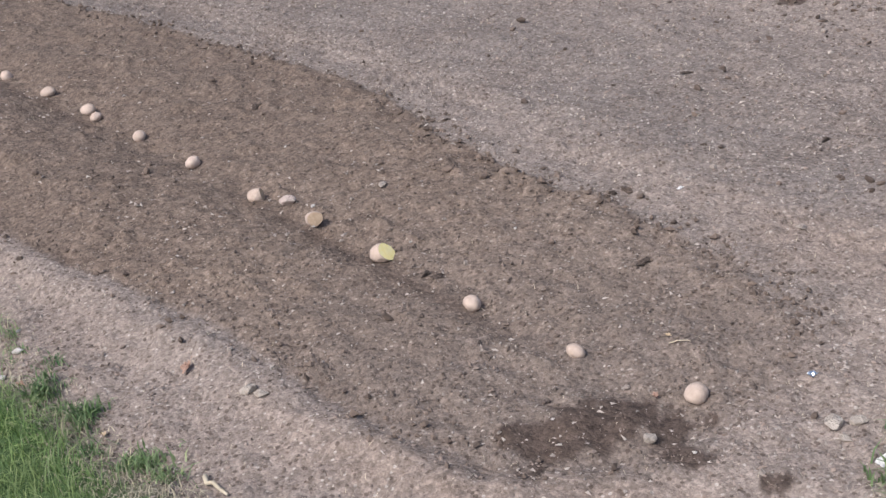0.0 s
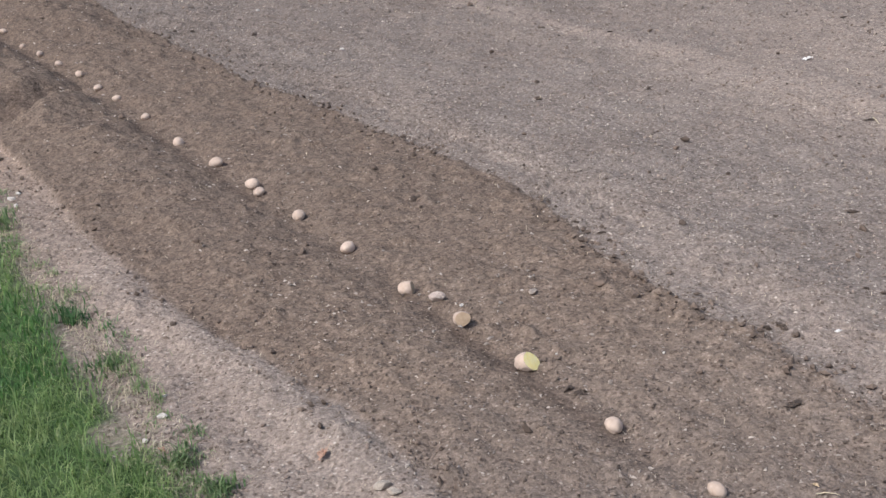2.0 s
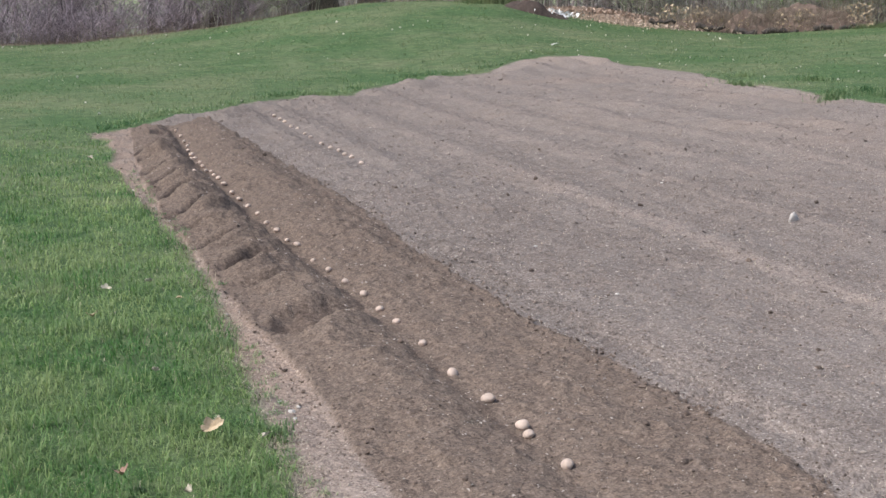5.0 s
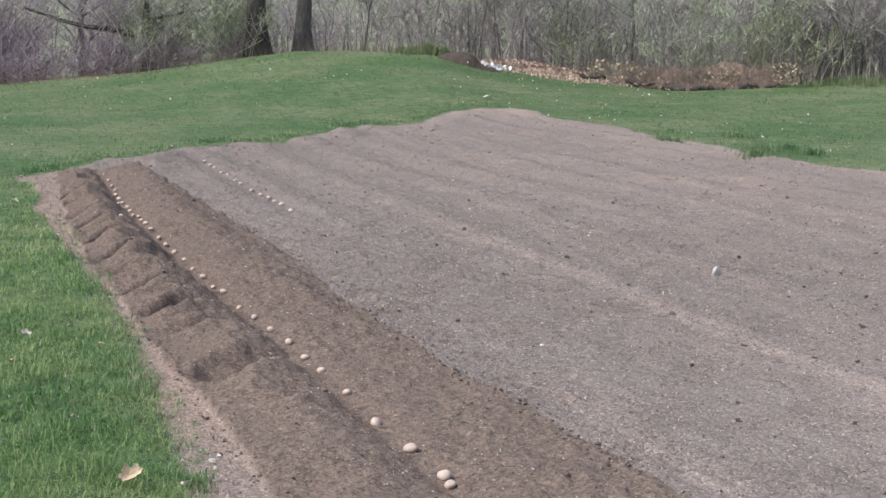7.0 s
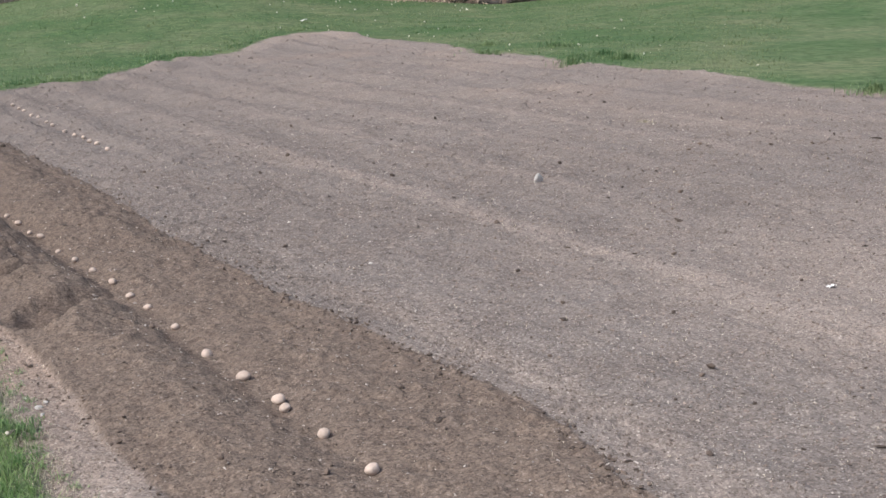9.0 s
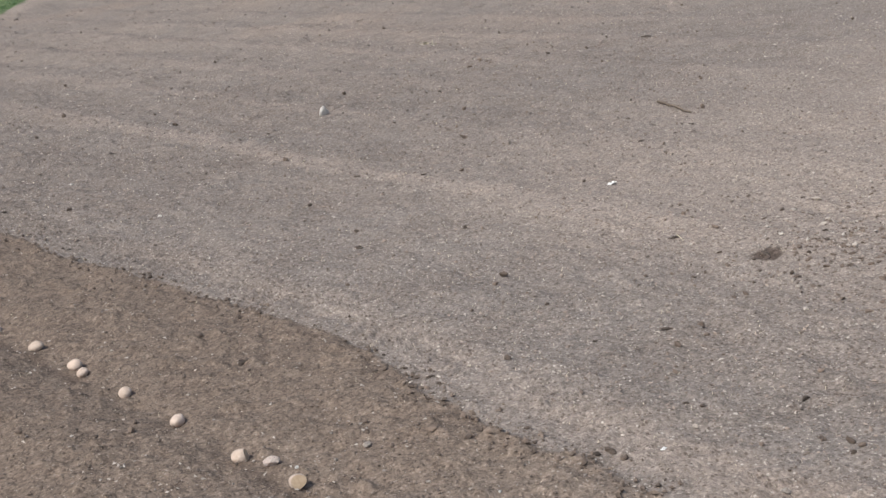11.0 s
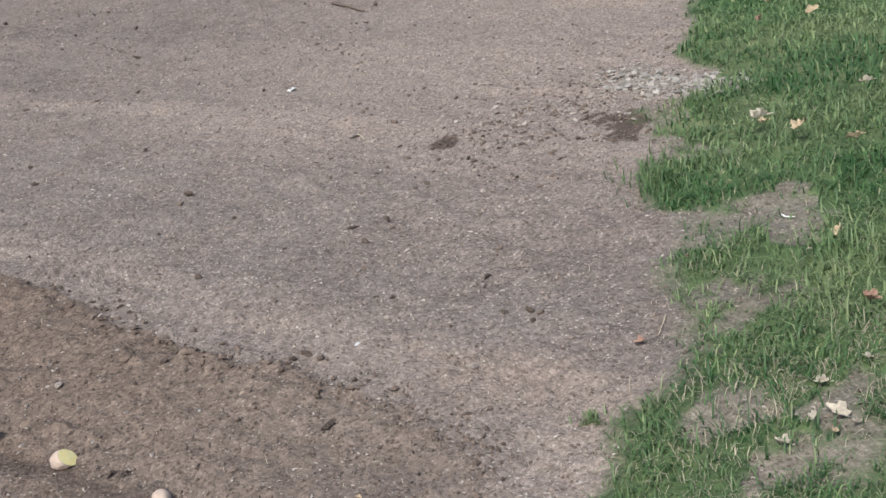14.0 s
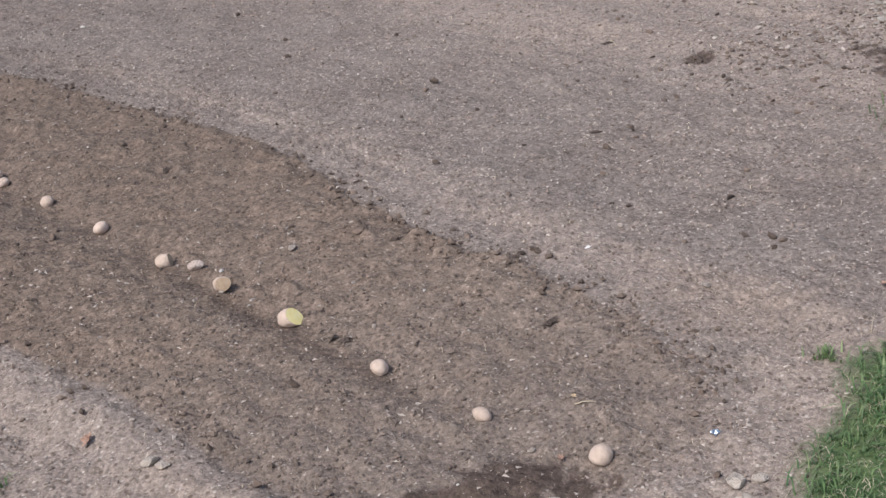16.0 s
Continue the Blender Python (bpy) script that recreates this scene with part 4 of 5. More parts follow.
strew("soil_chips", x, y, (0.007 + 0.018 * rng.uniform(0, 1, len(x)) ** 5) * (r / 10) ** 0.6, (TET_V, TET_F), CHIP, "pale chips and flecks over the tilled field", flat=(0.4, 0.9), sink=0.1)
# crumbled edges of the bed
e = rng.uniform(1.9, 16.5, 4500)
e = 1.9 + (e - 1.9) * rng.uniform(0, 1, 4500) ** 0.7
ex = np.where(rng.uniform(0, 1, 4500) < 0.72, bed_high(e), bed_low(e))
ex = ex + rng.normal(0, 0.05, 4500) + 0.16 * fbm(ex, e, 0.35, 4, 21)
strew("edge_crumbs", ex, e, 0.004 + 0.021 * rng.uniform(0, 1, 4500) ** 9, (OCT_V, OCT_F), plain("edge_soil", (0.105, 0.078, 0.063), (0.19, 0.145, 0.118), 40, 0.95, 0.0, island=0.35), "dark crumbs spilled along the edges of the bed", flat=(0.6, 1.0), sink=0.15)
# dark crumbs and pebbles thrown about beside the stone chips
n = 900
x, y = rng.normal(2.95, 0.40, n), rng.normal(3.2, 0.32, n)
k = plot_mask(x, y) > 0.7
strew("dark_crumbs", x[k], y[k], 0.006 + 0.022 * rng.uniform(0, 1, int(k.sum())) ** 4, (ICO_V, ICO_F), DARK_CRUMB, "dark damp crumbs kicked up beside the lawn", flat=(0.3, 0.7), sink=0.3, jitter=0.4)
n = 420
x, y = rng.normal(3.15, 0.36, n), rng.normal(3.25, 0.28, n)
k = plot_mask(x, y) > 0.7
strew("pebbles", x[k], y[k], 0.006 + 0.022 * rng.uniform(0, 1, int(k.sum())) ** 5, (ICO_V, ICO_F), CHIP, "small pale pebbles scattered beside the lawn", flat=(0.4, 0.7), sink=0.25)
# chips of pale stone heaped by the lawn's corner
n = 2400
t = rng.uniform(0, 1, n)
px, py = 3.46 - 0.12 * t + rng.normal(0, 0.075, n), 3.22 - 0.62 * t + rng.normal(0, 0.05, n)
ob = strew("stone_chips", px, py, 0.006 + 0.036 * rng.uniform(0, 1, n) ** 8, (ICO_V, ICO_F), plain("grey_chips", (0.22, 0.20, 0.175), (0.44, 0.405, 0.36), 20, 0.85, 0.0, island=0.3), "heap of pale grey stone chips by the lawn", flat=(0.15, 0.4), sink=0.15)


# ---- strands: straw, grass and twigs ----
def tubes(P, R):
    """Three-sided tapered tubes: P (n, k, 3) points, R (n, k) radii. Returns vertices and quads."""
    n, k, _ = P.shape
    d = P[:, -1] - P[:, 0]
    d /= np.linalg.norm(d, axis=1, keepdims=True) + 1e-9
    ref = np.where(np.abs(d[:, 2:3]) > 0.8, np.array([[1.0, 0, 0]]), np.array([[0, 0, 1.0]]))
    a = np.cross(d, ref)
    a /= np.linalg.norm(a, axis=1, keepdims=True)
    b = np.cross(d, a)
    out = []
    for j in range(3):
        c, s = math.cos(2.0944 * j), math.sin(2.0944 * j)
        out.append(P + (a * c + b * s)[:, None] * R[..., None])
    v = np.stack(out, 2).reshape(n, k * 3, 3)
    q = np.array([[3 * i + j, 3 * i + (j + 1) % 3, 3 * i + 3 + (j + 1) % 3, 3 * i + 3 + j] for i in range(k - 1) for j in range(3)])
    f = q[None] + (np.arange(n) * k * 3)[:, None, None]
    return v.reshape(-1, 3), f.reshape(-1, 4)


def blades(name, x, y, h, w, lean, material, label, base=None):
    """Grass blades: a bent quad and a tip each."""
    n = len(x)
    h = h * (0.55 + 0.8 * vnoise(x / 0.16, y / 0.16, 141))
    a, l = rng.uniform(0, 6.28, n), np.clip(rng.normal(lean, 0.38, n), 0.1, 1.48)
    dx, dy = np.cos(a), np.sin(a)
    z = land(x, y) - 0.004 if base is None else base
    sx, sy = -dy * w / 2, dx * w / 2
    up1, up2 = h * 0.55 * np.cos(l * 0.5), h * np.cos(l) * 0.95
    o1, o2 = h * 0.5 * np.sin(l * 0.5), h * np.sin(l)
    v = np.stack([np.stack([x - sx, y - sy, z], -1), np.stack([x + sx, y + sy, z], -1),
                  np.stack([x + dx * o1 + sx * 0.8, y + dy * o1 + sy * 0.8, z + up1], -1), np.stack([x + dx * o1 - sx * 0.8, y + dy * o1 - sy * 0.8, z + up1], -1),
                  np.stack([x + dx * o2, y + dy * o2, z + up2], -1)], 1)
    i = (np.arange(n) * 5)[:, None]
    ob = link_mesh(name, v.reshape(-1, 3), i + np.array([[0, 1, 2, 3]]), i + np.array([[3, 2, 4]]), material, True)
    return tagged(ob, label, kind="stuff")


def grass_material(name, c1, c2, c3, wide=1.0, contrast=1.0):
    m, nt, bs = mat(name)
    rnd = nt.nodes.new("ShaderNodeNewGeometry").outputs["Random Per Island"]
    co = nt.nodes.new("ShaderNodeTexCoord").outputs["Object"]
    col = ramp(nt, rnd, (0.0, c1), (0.75, c2), (1.0, c3))
    clump = ramp(nt, noise_tex(nt, co, 9.0 / wide, 5), (0.36, 0.0), (0.64, 1.0))
    col = mixc(nt, math_n(nt, "MULTIPLY", clump, 0.65), col, c1)
    patch = ramp(nt, noise_tex(nt, co, 1.1 / wide, 6, 0.62), (0.40, 0.0), (0.62, 1.0))
    col = mixc(nt, math_n(nt, "MULTIPLY", patch, 0.35 * contrast), col, c3)
    nt.links.new(col, bs.inputs["Base Color"])
    bs.inputs["Roughness"].default_value = 0.5
    bs.inputs["Specular IOR Level"].default_value = 0.4
    tl = nt.nodes.new("ShaderNodeBsdfTranslucent")
    nt.links.new(col, tl.inputs["Color"])
    mx = nt.nodes.new("ShaderNodeMixShader")
    mx.inputs[0].default_value = 0.42
    nt.links.new(bs.outputs[0], mx.inputs[1])
    nt.links.new(tl.outputs[0], mx.inputs[2])
    out = [n for n in nt.nodes if n.type == "OUTPUT_MATERIAL"][0]
    nt.links.new(mx.outputs[0], out.inputs["Surface"])
    return m


GRASS = grass_material("grass_blades", (0.045, 0.132, 0.034), (0.147, 0.315, 0.083), (0.47, 0.52, 0.24), 1.0, 1.5)
THIN_GRASS = grass_material("thin_grass", (0.046, 0.122, 0.045), (0.135, 0.272, 0.098), (0.46, 0.51, 0.27), 1.0, 1.5)
FAR_GRASS = grass_material("far_grass", (0.082, 0.162, 0.058), (0.130, 0.225, 0.082), (0.37, 0.37, 0.21), 3.5, 1.6)
DRY_GRASS = plain("dry_grass", (0.27, 0.235, 0.17), (0.47, 0.42, 0.31), 20, 0.8, 0.0, island=0.3)


def lawn_density(x, y):
    m = 1 - plot_mask(x, y)
    thin = sstep(-0.35, 0.05, fbm(x, y, 0.45, 3, 121) + 0.18)
    corner = (1 - sstep(3.2, 4.5, x)) * sstep(0.2, 0.5, x) * (1 - sstep(3.0, 3.6, y))
    patchy = sstep(-0.12, 0.12, fbm(x, y, 0.16, 3, 131) + 0.03)
    thin = thin * (1 - corner * 0.75 * (1 - patchy))
    return np.where(m > 0.5, m * (0.2 + 0.8 * thin), 0.25 * m)


def tufted(x, y, r):
    """Pull points towards the middles of small tufts."""
    c = 0.035
    jx, jy = lattice(np.floor(x / c), np.floor(y / c), 5) * c, lattice(np.floor(x / c), np.floor(y / c), 9) * c
    k = rng.uniform(0, 0.75, len(x))
    return x + (np.floor(x / c) * c + jx - x) * k, y + (np.floor(y / c) * c + jy - y) * k, r


x, y, r = tufted(*on(*fan(255000, -28, 25, 2.2, 19, 0.8), lambda x, y: lawn_density(x, y) * (0.12 + 0.88 * sstep(-13, -9, np.degrees(np.arctan2(x + 1.5, y - 0.5)))) * (1 - sstep(10, 19, np.hypot(x + 1.5, y - 0.5)))))
blades("lawn_grass", x, y, 0.022 + 0.082 * rng.uniform(0, 1, len(x)) ** 1.6, (0.0022 + 0.0026 * rng.uniform(0, 1, len(x))) * (r / 4) ** 0.7, 1.05, GRASS, "thick green spring lawn grass, uncut")
x, y, r = tufted(*on(*fan(135000, 36, 82, 1.7, 10, 0.75), lawn_density))
blades("lawn_grass", x, y, 0.02 + 0.065 * rng.uniform(0, 1, len(x)) ** 1.5, (0.0030 + 0.0034 * rng.uniform(0, 1, len(x))) * (r / 3.2) ** 0.8, 1.05, THIN_GRASS, "patchy green lawn grass with thatch and bare spots")
x, y, r = on(*fan(120000, -6, 44, 10, 47, 0.7), lambda x, y: (1 - plot_mask(x, y)) * sstep(-0.35, 0.25, fbm(x, y, 0.5, 3, 151)) * sstep(9, 15, np.hypot(x + 1.5, y - 0.5)))
blades("lawn_grass", x, y, rng.uniform(0.02, 0.075, len(x)) * (r / 20) ** 0.3, rng.uniform(0.5, 1.5, len(x)) * 0.009 * (r / 20), 1.3, FAR_GRASS, "mown lawn with yellowish patches")
x, y, r = on(*fan(20000, -6, 82, 1.7, 14), lambda x, y: (1 - plot_mask(x, y)) * sstep(-0.3, 0.4, fbm(x, y, 0.5, 3, 171)))
blades("dead_grass", x, y, rng.uniform(0.02, 0.06, len(x)), 0.0018 * (r / 3) ** 0.7, 1.35, DRY_GRASS, "straw-coloured dead blades in the lawn")
x, y, r = on(*fan(80000, 40, 88, 1.7, 6), lambda x, y: (1 - 0.93 * plot_mask(x, y)) * sstep(1.98, 1.88, y - 0.38 * (x - 1.2)) * np.clip(0.2 * sstep(-0.3, 0.2, fbm(x, y, 0.3, 3, 165)) + 0.8 * bell(x - 1.1, 0.34) * bell(y - 1.35, 0.24) * sstep(-0.25, 0.2, fbm(x, y, 0.12, 3, 189)), 0, 1) * (1 - 0.85 * sstep(3.2, 4.4, np.hypot(x + 1.5, y - 0.5))))
blades("dead_grass", x, y, rng.uniform(0.02, 0.07, len(x)), 0.0022 * (r / 3) ** 0.5, 1.4, DRY_GRASS, "pale thatch of dead blades in the thin lawn")
x, y, r = on(*fan(5200, -2, 74, 1.9, 14), lambda x, y: plot_mask(x, y) * (1 - 0.7 * bed_mask(x, y)))
blades("straw_bits", x, y, rng.uniform(0.006, 0.022, len(x)) * (r / 3) ** 0.5, 0.0012 * (r / 3) ** 0.7, 1.45, STRAW, "bits of pale straw strewn on the soil", base=land(x, y) + 0.004)
# sparse flecks of fallen petals and leaves over the far lawn
x, y, r = on(*fan(1500, -6, 44, 6, 47, 0.5), lambda x, y: (1 - plot_mask(x, y)) * sstep(-0.1, 0.4, fbm(x, y, 4, 3, 155)))
strew("lawn_flecks", x, y, 0.008 * (r / 6) ** 0.9 * (0.5 + 1.5 * rng.uniform(0, 1, len(x)) ** 3), (OCT_V, OCT_F), plain("pale_flecks", (0.55, 0.52, 0.40), (0.75, 0.72, 0.60), 10, 0.7, 0.0, island=0.2), "pale fallen bits of leaf over the lawn", flat=(0.6, 1.2), sink=-0.4)


def tuft(x, y, spread, height, n, label, material=None):
    """A tuft of grass growing by itself."""
    a, d = rng.uniform(0, 6.28, n), np.abs(rng.normal(0, spread, n))
    ob = blades("grass_tuft", x + d * np.cos(a), y + d * np.sin(a), rng.uniform(0.5, 1.0, n) * height, np.full(n, 0.0035 + 0.0012 * height / 0.05), 0.6, material or GRASS, label)
    return ob


for tx, ty, sp, hh, nn in ((0.855, 1.835, 0.02, 0.06, 60), (10.43, 20.7, 0.16, 0.22, 500), (9.95, 17.2, 0.14, 0.16, 350), (10.66, 18.1, 0.2, 0.16, 420), (11.2, 17.5, 0.22, 0.18, 450), (11.5, 18.5, 0.2, 0.15, 400), (12.2, 21.0, 0.22, 0.18, 420), (11.6, 22.6, 0.2, 0.15, 350), (9.9, 10.9, 0.16, 0.2, 400), (-0.80, 3.10, 0.03, 0.06, 110),
                           (-0.755, 2.95, 0.04, 0.06, 120), (-0.745, 2.66, 0.035, 0.06, 120), (-0.80, 4.14, 0.05, 0.06, 110), (-0.785, 3.75, 0.05, 0.05, 110), (-0.84, 6.5, 0.06, 0.07, 160), (-0.82, 5.2, 0.06, 0.07, 160), (0.27, 1.5, 0.035, 0.07, 120),
                           (3.13, 2.66, 0.09, 0.08, 260), (2.3, 2.36, 0.10, 0.08, 260)):
    tuft(tx, ty, sp, hh, nn, "lone green tuft of grass at the edge of the plot", THIN_GRASS)
n = 5200
fy = 2.4 + 8 * rng.uniform(0, 1, n) ** 1.4
fx = -0.80 + 0.09 * fbm(fy, fy, 0.7, 3, 183) + rng.normal(0, 0.045, n)
blades("dead_grass", fx, fy, rng.uniform(0.015, 0.05, n), rng.uniform(0.0018, 0.003, n), 1.42, DRY_GRASS, "grey thatch along the lawn's ragged edge")
n = 2600
fy = 2.5 + 11 * rng.uniform(0, 1, n) ** 1.5
fc = np.floor(fy / 0.11) * 0.11
fx = -0.80 - 0.03 * np.sin(3 * fc) + 0.10 * lattice(np.floor(fy / 0.11), np.zeros(n), 77) ** 1.5 - 0.07 * sstep(9, 13, fy) + rng.normal(0, 0.018, n)
blades("lawn_fringe", fx, fc + 0.05 + rng.normal(0, 0.02, n), rng.uniform(0.02, 0.06, n), rng.uniform(0.0025, 0.004, n), 1.0, THIN_GRASS, "thin grass creeping over the edge of the plot")
n = 7000
fx = rng.uniform(-1.0, 11.0, n)
fy = far_edge(fx) + 0.3 + np.abs(rng.normal(0, 0.45, n))
k = (plot_mask(fx, fy) < 0.4) & (rng.uniform(0, 1, n) < sstep(-0.3, 0.3, fbm(fx, fy, 0.8, 3, 181)))
fx, fy = fx[k], fy[k]
blades("lawn_fringe", fx, fy, rng.uniform(0.04, 0.13, len(fx)), rng.uniform(0.008, 0.014, len(fx)), 0.8, THIN_GRASS, "taller uncut grass along the far edge of the plot")
tuft(6.478, 10.796, 0.06, 0.06, 80, "yellowish weed sprouting in the tilled field", DRY_GRASS)


# ---- the wood beyond the lawn ----
def polar(az, r):
    a = np.radians(az)
    return -1.5 + r * np.sin(a), 0.5 + r * np.cos(a)


def bark(name, c1, c2, scale=5):
    m, nt, bs = mat(name)
    co = nt.nodes.new("ShaderNodeTexCoord").outputs["Object"]
    mp = nt.nodes.new("ShaderNodeMapping")
    mp.inputs["Scale"].default_value = (1, 1, 0.18)
    nt.links.new(co, mp.inputs[0])
    f = ramp(nt, noise_tex(nt, mp.outputs[0], scale * 3, 6, 0.65), (0.35, 0.0), (0.65, 1.0))
    nt.links.new(mixc(nt, f, c1, c2), bs.inputs["Base Color"])
    bs.inputs["Roughness"].default_value = 0.95
    bump(nt, bs, f, 0.9, 0.03)
    return m


BARK = bark("dark_bark", (0.045, 0.036, 0.032), (0.13, 0.108, 0.095))
BARK_PALE = bark("pale_bark", (0.18, 0.155, 0.14), (0.36, 0.32, 0.29))
BARK_GREY = bark("grey_bark", (0.09, 0.078, 0.07), (0.22, 0.195, 0.175))
TWIG_GREY = plain("grey_twigs", (0.30, 0.264, 0.256), (0.49, 0.438, 0.428), 0.5, 0.9, 0.0, island=0.8)
TWIG_RED = plain("russet_twigs", (0.24, 0.193, 0.21), (0.40, 0.333, 0.36), 0.5, 0.9, 0.0, island=0.7)
TWIG_OLIVE = plain("olive_twigs", (0.315, 0.308, 0.245), (0.50, 0.49, 0.40), 0.5, 0.9, 0.0, island=0.6)
TWIG_BROWN = plain("brown_twigs", (0.268, 0.230, 0.224), (0.46, 0.404, 0.392), 0.5, 0.9, 0.0, island=0.7)
TWIG_PALE = plain("pale_twigs", (0.36, 0.32, 0.28), (0.52, 0.47, 0.42), 0.5, 0.9, 0.0, island=0.25)
BUD = plain("budding_leaves", (0.145, 0.225, 0.075), (0.27, 0.36, 0.135), 0.4, 0.7, 0.0, island=0.35)
DEAD_STEM = plain("dead_stems", (0.19, 0.15, 0.115), (0.36, 0.295, 0.23), 0.5, 0.9, 0.0, island=0.3)


def grow(bx, by, height, radius, lean=0.12, k=5, base=None):
    """Upright wavering stems: points (n, k, 3) and radii (n, k)."""
    n = len(bx)
    t = np.linspace(0, 1, k)[None]
    a = rng.uniform(0, 6.28, n)[:, None]
    l = np.abs(rng.normal(0, lean, n))[:, None]
    wob = np.cumsum(rng.normal(0, 0.035, (n, k, 2)), 1)
    z0 = (land(bx, by) if base is None else base)[:, None] - 0.1
    x = bx[:, None] + height[:, None] * (np.cos(a) * l * t ** 1.4 + wob[..., 0] * t)
    y = by[:, None] + height[:, None] * (np.sin(a) * l * t ** 1.4 + wob[..., 1] * t)
    P = np.stack([x, y, z0 + height[:, None] * t * (1 - 0.3 * l)], -1)
    return P, radius[:, None] * (1 - 0.8 * t)


def branch(P, R, per, length, spread=0.8, k=4, low=0.25):
    """Side twigs from stems."""
    n, kk, _ = P.shape
    i = np.repeat(np.arange(n), per)
    t = rng.uniform(low, 0.97, len(i)) * (kk - 1)
    j = np.minimum(t.astype(int), kk - 2)
    f = (t - j)[:, None]
    o = P[i, j] * (1 - f) + P[i, j + 1] * f
    rad = R[i, j] * 0.5
    L = length * rng.uniform(0.4, 1.2, len(i)) * (1.15 - 0.6 * t / (kk - 1))
    a, el = rng.uniform(0, 6.28, len(i)), rng.normal(spread, 0.25, len(i))
    d = np.stack([np.cos(a) * np.cos(el), np.sin(a) * np.cos(el), np.sin(el)], -1)
    s = np.linspace(0, 1, k)
    Q = o[:, None] + d[:, None] * (L[:, None] * s[None])[..., None]
    Q = Q + np.cumsum(rng.normal(0, 0.06, (len(i), k, 3)), 1) * (L[:, None] * s[None])[..., None]
    Q[..., 2] += 0.18 * L[:, None] * s[None] ** 2
    return Q, rad[:, None] * (1 - 0.75 * s[None])


def join_tubes(name, sets, material, label="", parent=None):
    V, F, o = [], [], 0
    for P, R in sets:
        v, f = tubes(P, R)
        V.append(v)
        F.append(f + o)
        o += len(v)
    ob = link_mesh(name, np.concatenate(V), np.concatenate(F), None, material, True, parent)
    return tagged(ob, label, kind="" if parent else "stuff")


def leaf_flecks(name, P, size, material, label="", parent=None):
    n = len(P)
    u, w = rng.normal(0, 1, (n, 3)), rng.normal(0, 1, (n, 3))
    u /= np.linalg.norm(u, axis=1, keepdims=True)
    w = np.cross(u, w)
    w /= np.linalg.norm(w, axis=1, keepdims=True)
    s = (size * rng.uniform(0.5, 1.3, n))[:, None]
    v = np.stack([P - u * s, P + w * s * 0.5, P + u * s, P - w * s * 0.5], 1).reshape(-1, 3)
    ob = link_mesh(name, v, np.arange(n * 4).reshape(n, 4), None, material, False, parent)
    return tagged(ob, label, kind="" if parent else "stuff")


def arch(P, amount):
    """Bend stems over towards their tips."""
    n, k, _ = P.shape
    t = np.linspace(0, 1, k)[None]
    a = rng.uniform(0, 6.28, n)[:, None]
    h = (P[:, -1, 2] - P[:, 0, 2])[:, None]
    m = np.abs(rng.normal(0, amount, n))[:, None]
    P[..., 0] += np.cos(a) * h * m * t ** 2
    P[..., 1] += np.sin(a) * h * m * t ** 2
    P[..., 2] -= h * 0.55 * m * t ** 3
    return P


def thicket(n, az0, az1, r0, r1, hmin, hmax, stems, material, label, twigs=6, buds=0.0, rad=0.022, lean=0.3, fine=3):
    """A belt of many-stemmed bare brush, with branches and fine twigs."""
    cx, cy = polar(rng.uniform(az0, az1, n), rng.uniform(r0, r1, n))
    bx = np.repeat(cx, stems) + rng.normal(0, 0.4, n * stems)
    by = np.repeat(cy, stems) + rng.normal(0, 0.4, n * stems)
    high = np.repeat(rng.uniform(0.7, 1.1, n), stems) * rng.uniform(hmin, hmax, n * stems)
    P, R = grow(bx, by, high, rad * rng.uniform(0.5, 1.4, n * stems), lean, 6)
    P = arch(P, 0.55 * lean)
    Q, S = branch(P, R, twigs, 1.1, 0.55, 4, 0.12)
    S = np.maximum(S, 0.009)
    T, U = branch(Q, S, fine, 0.55, 0.45, 3, 0.2)
    join_tubes("brush", [(P, R), (Q, S), (T, np.maximum(U, 0.0062))], material, label)
    if buds:
        e = T[rng.uniform(0, 1, len(T)) < buds]
        pts = np.concatenate([e[:, -1], e[:, 1], e[:, -1] + rng.normal(0, 0.08, (len(e), 3))])
        leaf_flecks("brush_leaves", pts, 0.05, BUD, "small yellow-green opening leaves on the brush")


thicket(60, -5, 8, 48.5, 58, 3.0, 7.0, 6, TWIG_RED, "bare russet brush below the lawn's crest", lean=0.5)
thicket(60, -5, 13, 47.4, 49.5, 0.5, 1.5, 6, TWIG_RED, "low tangle of russet dead brush along the crest", 4, 0.0, 0.008, 0.7, 2)
thicket(22, 6.5, 11.8, 47.6, 50, 2.6, 4.2, 7, TWIG_OLIVE, "rounded grey-green shrubs coming into bud", buds=0.5, rad=0.014, fine=4)
thicket(36, 12, 25, 49, 58, 2.2, 5.0, 5, TWIG_GREY, "thin grey leafless brush at the wood's edge", buds=0.1)
thicket(74, 21, 45, 47.3, 56, 2.8, 6.5, 5, TWIG_BROWN, "dense grey brush at the wood's edge", buds=0.1, lean=0.2)
thicket(30, 25, 38, 47.5, 53, 1.8, 5.5, 6, TWIG_OLIVE, "brush with fresh yellow-green leaves", buds=0.6, lean=0.18)
thicket(30, 20, 45, 47.2, 55, 4.0, 8.0, 3, TWIG_GREY, "slender upright bare stems at the wood's edge", 5, 0.12, 0.02, 0.08, 3)
thicket(7, 34, 36, 47.5, 49.5, 4.0, 6.0, 6, TWIG_OLIVE, "tall bush in fresh yellow-green leaf", buds=1.0)
thicket(40, 14, 44, 47, 54, 1.5, 5.0, 2, TWIG_PALE, "pale dead stems among the brush", 4, 0.0, 0.012, 0.5, 2)
